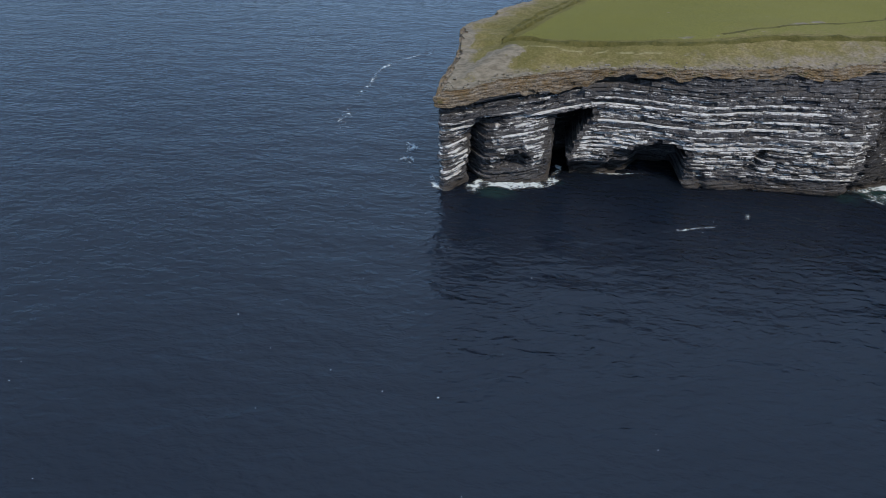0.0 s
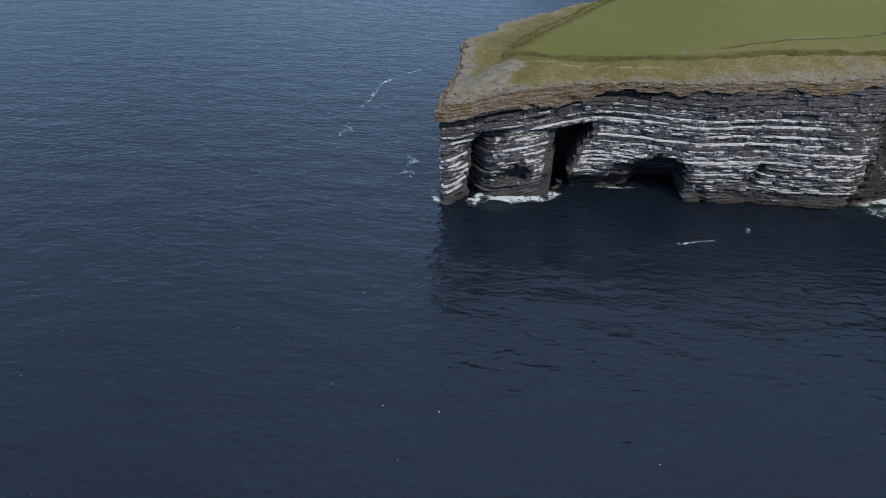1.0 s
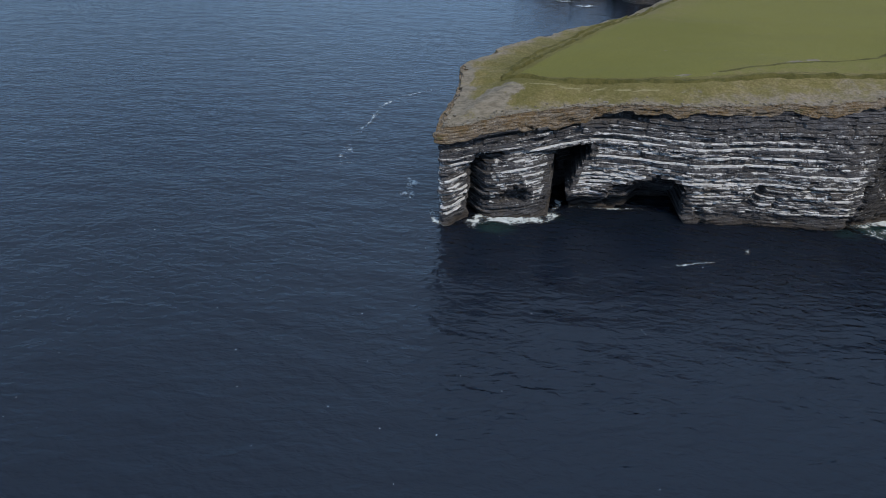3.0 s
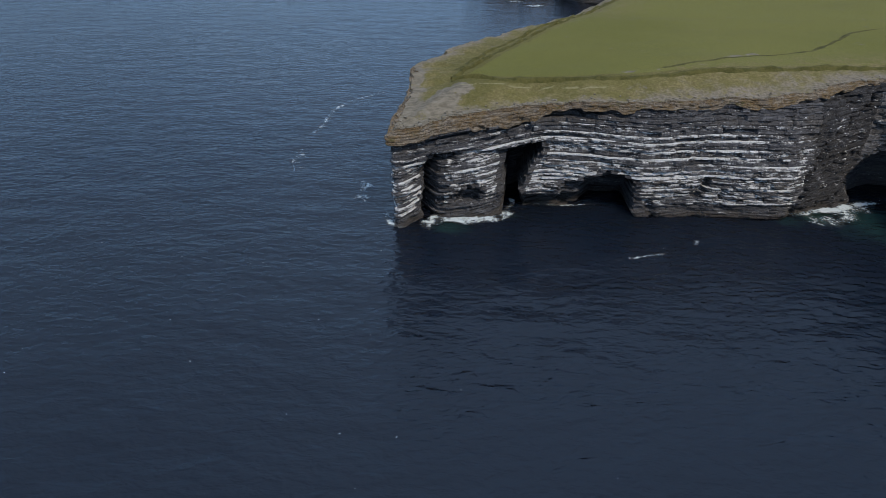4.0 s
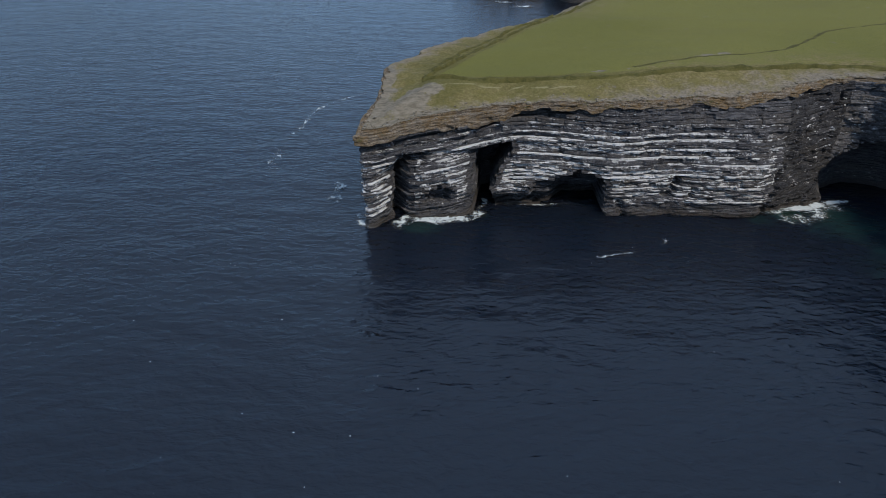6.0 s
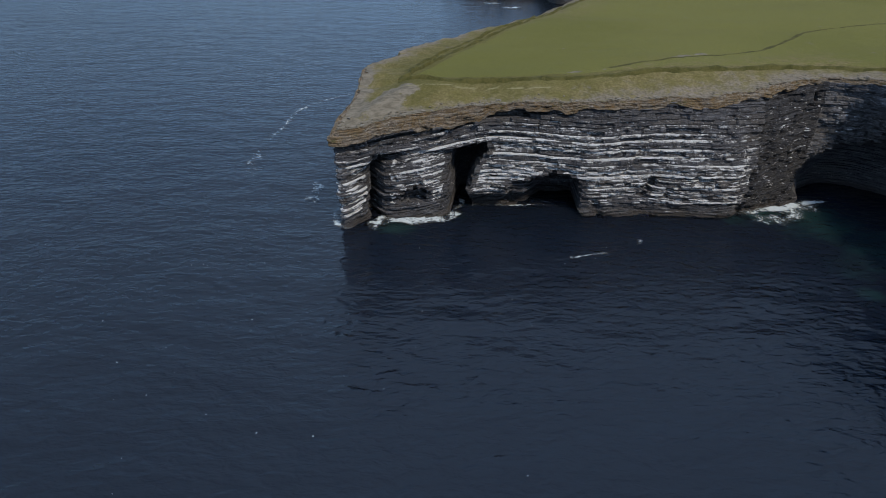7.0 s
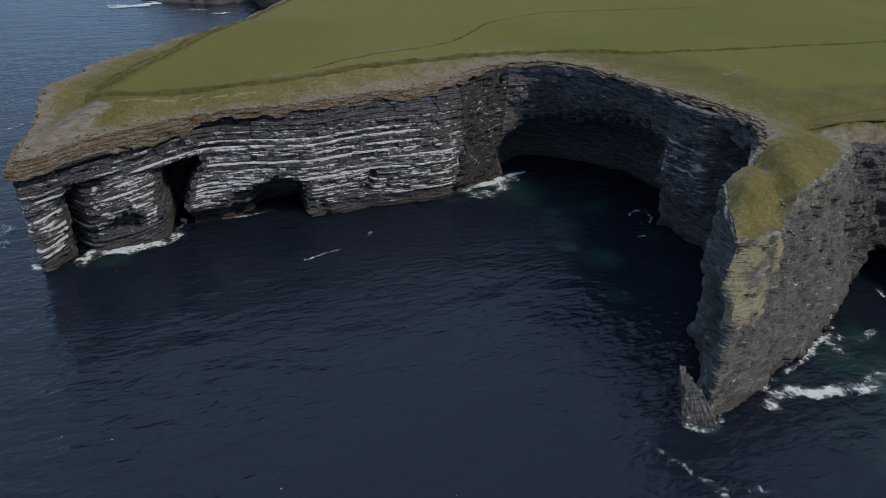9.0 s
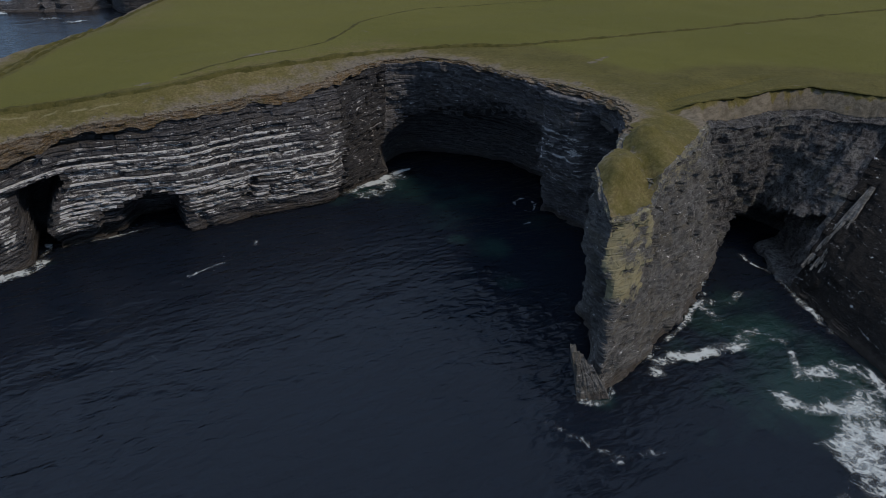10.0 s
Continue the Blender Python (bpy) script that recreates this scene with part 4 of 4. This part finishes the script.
for cx, cy, r, a in ((8, 154, 6, 0.8), (26, 160, 4, 0.5), (120, 156, 20, 0.72), (130, 142, 20, 0.62), (118, 132, 14, 0.5), (138, 118, 10, 0.6), (118, 112, 9, 0.75), (114, 120, 5, 0.8), (112, 96, 6, 0.7),
                     (135, 58, 12, 0.5), (150, 64, 12, 0.62), (132, 30, 20, 0.6), (108, 160, 9, 0.8), (100, 157, 6, 0.7), (10, 153, 8, 0.75), (145, 45, 12, 0.7), (112, 40, 10, 0.45), (101, 56, 4, 0.7), (104, 158, 7, 0.6), (128, 100, 8, 0.5), (138, 62, 12, 0.8), (126, 56, 10, 0.62), (122, 44, 14, 0.5), (136, 36, 22, 0.95), (142, 54, 14, 0.85)):
    shoal = np.maximum(shoal, a * (1 - step(np.hypot(gx - cx, gy - cy), 0.2 * r, 1.25 * r)))
ny, nx = gx.shape
faces = [(j * nx + i, j * nx + i + 1, (j + 1) * nx + i + 1, (j + 1) * nx + i) for j in range(ny - 1) for i in range(nx - 1)]
sea = mesh_object("water", np.column_stack([gx.ravel(), gy.ravel(), (heave * near).ravel()]), faces, SEA, None, True, shoal=shoal.ravel())
tagged(sea, "dark blue sea with small wind ripples", "sea", "", "structure")


def foam(line, width, strength, label, seed):
    """A strip of foam lying on the water along a line."""
    c = resample(line, 0.5)
    t = np.gradient(c, axis=0)
    t /= np.linalg.norm(t, axis=1)[:, None] + 1e-9
    side = np.stack([-t[:, 1], t[:, 0]], 1)
    s = np.linspace(0, 1, len(c))
    arc = np.arange(len(c)) * 0.5
    verts, dens = [], []
    rows = np.linspace(-1, 1, 15)
    width = width * 1.45
    for f in rows:
        p = c + side * (f * width / 2 * (1 + 0.3 * wave1(arc / 3.5, seed)) + 0.25 * width * wave1(arc / 6, seed + 1))[:, None]
        verts.append(np.column_stack([p, np.full(len(c), 0.26 + 0.0045 * (seed - 300))]))
        dens.append(0.95 * strength * (0.85 + 0.5 * wave2(p[:, 0] / 2.2, p[:, 1] / 2.2, seed + 2)) * (1 - f * f) ** 1.3 * np.sin(np.pi * np.clip(s, 0.02, 0.98)) ** 0.4)
    m = len(c)
    faces = [(r * m + i, r * m + i + 1, r * m + i + 1 + m, r * m + i + m) for r in range(len(rows) - 1) for i in range(m - 1)]
    ob = mesh_object("foam", np.concatenate(verts), faces, FOAM, None, True, foam=np.concatenate(dens))
    return tagged(ob, label, "sea foam", "patches of foam", "stuff")


foam([(1.5, 154.2), (5, 156.2), (9, 158), (13, 157.4), (17, 157.6), (22.5, 158.6), (26, 163.5)], 4.4, 1.35, "white surf breaking at the foot of the cliff", 301)
foam([(3, 157), (7, 159.2), (12, 159.4), (14.5, 157)], 3.0, 1.5, "white surf churning at the foot of the cliff", 302)
foam([(-6.9, 163), (-6.2, 158), (-5.4, 154), (-2, 152.6)], 1.8, 0.95, "thin surf round the corner of the cliff", 305)
foam([(24.5, 163), (26.5, 168), (26.5, 172)], 2.0, 0.95, "thin surf at the mouth of a cave", 309)
foam([(29, 167), (36, 166.3), (44, 166.6), (50, 167)], 1.1, 0.75, "thin line of surf under the cliff", 311)
foam([(100, 160.4), (105, 161.2), (109, 163), (114, 163.6), (122, 167), (131, 171)], 2.8, 1.75, "white surf along the foot of the cove", 313)
foam([(103, 157.5), (107, 157), (113, 160), (120, 163), (129, 164.5)], 6.0, 0.85, "spent foam spreading from the cove's surf", 314)
foam([(138.8, 126.5), (139.9, 130.4), (143.6, 131.8), (145.4, 129.5), (144.6, 126.4), (140.4, 122.6), (138.4, 125.4)], 1.1, 1.0, "ring of foam beside the cove wall", 317)
foam([(132.5, 117.2), (135.5, 117.4), (138.5, 116.4)], 1.2, 0.8, "thin streak of foam beside the cove wall", 318)
foam([(51.2, 136.6), (55.3, 137.6), (60.3, 138.6), (62, 139.2)], 1.2, 1.05, "thin streak of foam drifting on the sea", 321)
foam([(68.6, 142.2), (70, 143.6), (71, 146)], 1.4, 0.62, "small patch of foam drifting on the sea", 325)
foam([(-38.4, 213), (-38, 219), (-36.2, 229.5), (-35.1, 242.7), (-33.9, 252), (-31.1, 261.4), (-27, 269), (-21, 274.8), (-14.4, 279.7), (-5, 284)], 2.2, 0.62, "long curved streak of foam off the headland", 329)
foam([(-36.4, 186), (-38, 198), (-38.6, 214)], 5, 0.42, "faint trail of foam off the headland", 330)
foam([(-14.6, 167), (-13.6, 172), (-14.8, 177), (-15.8, 184)], 4.4, 0.72, "faint patch of foam on the open sea", 333)
foam([(97.2, 60.5), (97.6, 57.2), (100.5, 55.6), (104, 57), (107, 57.6)], 2.2, 0.62, "lacy surf washing the foot of the promontory", 337)
foam([(113, 54.6), (116, 56), (120.6, 56.3), (127.5, 54), (132, 53), (137, 52.6)], 3.2, 1.4, "dense white foam in the inlet", 341)
foam([(133, 53.5), (138, 54.6), (141, 54), (143.5, 50), (143, 47.5)], 2.8, 0.72, "lacy foam drifting in the inlet", 343)
foam([(112, 60.4), (115, 61), (118, 61.4)], 2.0, 0.7, "small surf at the promontory's foot", 344)
foam([(108, 58), (118, 60.6), (131, 64), (141, 67.2), (146, 70.6), (158, 78)], 1.5, 0.75, "thin surf along the foot of the promontory", 345)
foam([(137, 60), (141, 65), (144.5, 69)], 5.0, 0.62, "lacy foam drifting beside the promontory", 346)
foam([(128.0, 41), (126.2, 38.6), (128.4, 35.6), (131, 32.4), (136, 31), (141, 31)], 4.5, 1.35, "curling white surf in the inlet", 349)
foam([(147, 36), (142.5, 32), (136, 28.5), (129, 25.5), (123, 21), (115, 13)], 11, 0.95, "broad white surf in the inlet", 351)
foam([(138, 30), (130, 28), (124.5, 23.5), (118, 16)], 6.5, 1.15, "white surf in the inlet", 350)
foam([(134.4, 38.8), (138, 40), (144, 39.5), (147.5, 36)], 4.5, 0.9, "lacy foam behind the breaking surf", 352)
foam([(142.5, 47.5), (139, 44), (136, 41.6), (134, 38.6)], 2.0, 0.8, "lacy foam drifting in the inlet", 355)
foam([(168.5, 77), (166.5, 74), (165.2, 67), (162.5, 61)], 1.2, 0.85, "thin surf at the foot of the shaded cliff", 353)
foam([(163, 61), (160.5, 57), (156.5, 50.8), (152.5, 44)], 2.0, 0.95, "white surf at the foot of the shaded cliff", 354)
foam([(151, 41), (147.5, 35), (142, 26), (133, 12)], 2.0, 0.95, "white surf at the foot of the shaded cliff", 356)
foam([(146, 62), (149, 63.6), (153, 64.8)], 2.6, 0.8, "lacy foam drifting in the inlet", 361)
foam([(87.6, 57.6), (89.4, 52.6), (90.8, 49), (91.6, 45.6), (93.6, 43.6), (98.8, 42.4), (101, 42)], 2.4, 0.42, "thin lacy streak of foam off the promontory", 357)
foam([(2, 574), (12, 565), (22, 564), (34, 576), (50, 589)], 13, 1.7, "white surf round a far rock", 365)
foam([(58, 540), (68, 533), (76, 536)], 7, 0.8, "lacy foam off a far rock", 367)
foam([(70, 513), (77, 510), (86, 517)], 8, 1.1, "white surf over a sunken rock", 369)


def sea_rock(x, y, rx, ry, tall, seed):
    """A rock standing in the sea, layered and broken."""
    nu, verts, faces = 40, [], []
    rows = [(-1.0, 1.08), (0.12, 1.0), (0.14, 0.93), (0.4, 0.9), (0.42, 0.8), (0.7, 0.76), (0.72, 0.62), (0.95, 0.5), (1.0, 0.25)]
    ang = np.linspace(0, 2 * np.pi, nu, endpoint=False)
    for f, r in rows:
        w = 1 + 0.3 * wave1(ang * 2.1 + seed, seed) + 0.12 * wave1(ang * 7 + f * 3, seed + 3)
        w[-1] = w[-2]
        z = tall * f * (1 + 0.18 * wave1(ang * 2.5, seed + 4)) if f > 0 else np.full(nu, -1.0)
        verts.append(np.column_stack([x + rx * r * w * np.cos(ang), y + ry * r * w * np.sin(ang), z]))
    for k in range(len(rows) - 1):
        faces += [(k * nu + i, k * nu + (i + 1) % nu, (k + 1) * nu + (i + 1) % nu, (k + 1) * nu + i) for i in range(nu)]
    faces.append(tuple((len(rows) - 1) * nu + i for i in range(nu)))
    ob = mesh_object("sea_rock", np.concatenate(verts), faces, ROCK)
    return tagged(ob, "dark layered rock standing in the sea", "rock", "sea rocks")


sea_rock(82, 586, 38, 20, 14, 401)
sea_rock(44, 606, 13, 9, 4, 405)


def boulders(name, label, spots, low, high, material, seed):
    """Many small broken stones as one body."""
    rng = np.random.default_rng(seed)
    verts, faces = [], []
    ang = np.linspace(0, 2 * np.pi, 6, endpoint=False)
    for x, y, z in spots:
        r = rng.uniform(low, high)
        sq, tall, turn = rng.uniform(0.5, 1.0), rng.uniform(0.35, 0.8), rng.uniform(0, 6.28)
        b = len(verts)
        for f, w in ((-0.35, 0.9), (0.35, 1.0), (0.9, 0.6)):
            k = r * w * (1 + 0.25 * rng.standard_normal(6).clip(-1.5, 1.5))
            u, v = k * np.cos(ang), sq * k * np.sin(ang)
            verts += list(zip(x + u * math.cos(turn) - v * math.sin(turn), y + u * math.sin(turn) + v * math.cos(turn), z + r * tall * (f + 0.1 * rng.standard_normal(6))))
        for q in (0, 6):
            faces += [(b + q + i, b + q + (i + 1) % 6, b + q + 6 + (i + 1) % 6, b + q + 6 + i) for i in range(6)]
        faces.append(tuple(b + 12 + i for i in range(6)))
    return tagged(mesh_object(name, verts, faces, material), label, "stones", "", "stuff")


rng = np.random.default_rng(9)
idx = rng.choice(np.flatnonzero(((Q > 15) & (Q < 35)) | ((Q > 45) & (Q < 50))), 900)
back_by = rng.exponential(1.0, 900) + 0.1
bx, by = rim_xy[idx, 0] - OUT[idx, 0] * back_by, rim_xy[idx, 1] - OUT[idx, 1] * back_by
boulders("rim_stones", "loose grey-brown stones along the cliff edge", np.column_stack([bx, by, land_z(bx, by)]), 0.12, 0.36, STONE, 12)


def boulder_mesh(seed):
    """A squarish weathered block with broken corners."""
    bm = bmesh.new()
    bmesh.ops.create_cube(bm, size=1.0)
    bmesh.ops.bevel(bm, geom=bm.edges[:], offset=0.16, segments=1, affect="EDGES")
    for v in bm.verts:
        v.co += 0.22 * noise.noise_vector(v.co * 1.7 + Vector((seed * 3.1, 0, 0)))
        v.co.z *= 0.6
    me = bpy.data.meshes.new("boulder")
    bm.to_mesh(me)
    bm.free()
    me.materials.append(STONE)
    return me


blocks = [boulder_mesh(k) for k in range(6)]
idx = rng.choice(np.flatnonzero(((Q > 14.5) & (Q < 28)) | ((Q > 31) & (Q < 35))), 170)
back_by = rng.exponential(0.55, 170) + 0.35
bx, by = rim_xy[idx, 0] - OUT[idx, 0] * back_by, rim_xy[idx, 1] - OUT[idx, 1] * back_by
bz = land_z(bx, by)
for k in range(110):
    ob = new("boulder", blocks[k % 6])
    size = rng.uniform(0.35, 0.95)
    ob.matrix_world = pose(bx[k], by[k], bz[k] + 0.02 * size, rng.uniform(-9, 9), rng.uniform(-9, 9), rng.uniform(0, 360)) @ Matrix.Diagonal((size * 1.3, size, size, 1))
    tagged(ob, "weathered grey-brown block half sunk in the cliff-edge turf", "boulder", "boulders along the cliff edge")


def rock_fin(name, label, leaves, width, thick, taper, material, across=(0.8, -0.6, 0.0)):
    """Upturned leaves of rock side by side, each from a base to a top."""
    fin = tagged(new(name), label, "rock")
    for j, (low, high) in enumerate(leaves):
        low, high = Vector(low), Vector(high)
        axis = (high - low).normalized()
        wide = axis.cross(Vector(across)).normalized()
        deep = wide.cross(axis)
        length = (high - low).length
        bm = bmesh.new()
        bmesh.ops.create_cube(bm, size=1.0)
        bmesh.ops.subdivide_edges(bm, edges=bm.edges[:], cuts=7, use_grid_fill=True)
        for v in bm.verts:
            t = v.co.z + 0.5
            w = width * (1.0 - taper * t ** 2) * (1 + 0.25 * noise.noise(Vector((t * 4, j * 5.3, 0))))
            rough = 0.3 * noise.noise_vector(Vector((v.co.x * 2 + j * 3, v.co.y * 2, t * length / 2.2)))
            p = low + axis * (t * length) + wide * (v.co.y * w) + deep * (v.co.x * thick * (1 - 0.3 * t))
            v.co = p + rough
        me = bpy.data.meshes.new("rock_leaf")
        bm.to_mesh(me)
        bm.free()
        me.materials.append(material)
        new("rock_leaf", me).parent = fin
    return fin


rock_fin("rock_pinnacle", "upturned brown rock leaves at the promontory's foot",
         [((98.8 + 0.75 * j, 59.3 - 0.5 * j, -1.2), (97.0 + 0.85 * j, 60.9 - 0.35 * j, 9.4 - 1.15 * j - 0.5 * (j % 2))) for j in range(6)], 3.6, 1.25, 0.3, ROCK_GREY)
# pale leaves of rock slanting down the corner of the black wall
rock_fin("rock_rib", "pale striated rock rib slanting down the shaded cliff",
         [((166.0 + 0.9 * ((j * 5) % 4) - 0.05 * j, 60.6 - 0.5 * j, 4.8 + 0.85 * ((j * 5) % 4) + 0.06 * j), (182.6 - 1.1 * ((j * 3) % 4), 58.9 - 0.09 * j, 21.1 - 1.05 * ((j * 3) % 4))) for j in range(10)],
         0.9, 0.36, 0.6, PALE_RIB, (0.0, 1.0, 0.0))


# ---- flecks of foam on the open water ----
rng = np.random.default_rng(31)
verts, faces = [], []
for k in range(90):
    x, y = rng.uniform(-95, 75), rng.uniform(28, 150)
    r = rng.uniform(0.05, 0.13)
    ang = np.sort(rng.uniform(0, 6.28, 6))
    b = len(verts)
    verts += [(x + r * rng.uniform(0.6, 1.6) * math.cos(a), y + r * rng.uniform(0.6, 1.2) * math.sin(a), 0.3) for a in ang]
    faces.append(tuple(range(b, b + 6)))
tagged(mesh_object("foam_flecks", verts, faces, FOAM, None, False, foam=np.full(len(verts), 2.0)), "small white flecks of foam scattered on the sea", "sea foam", "", "stuff")
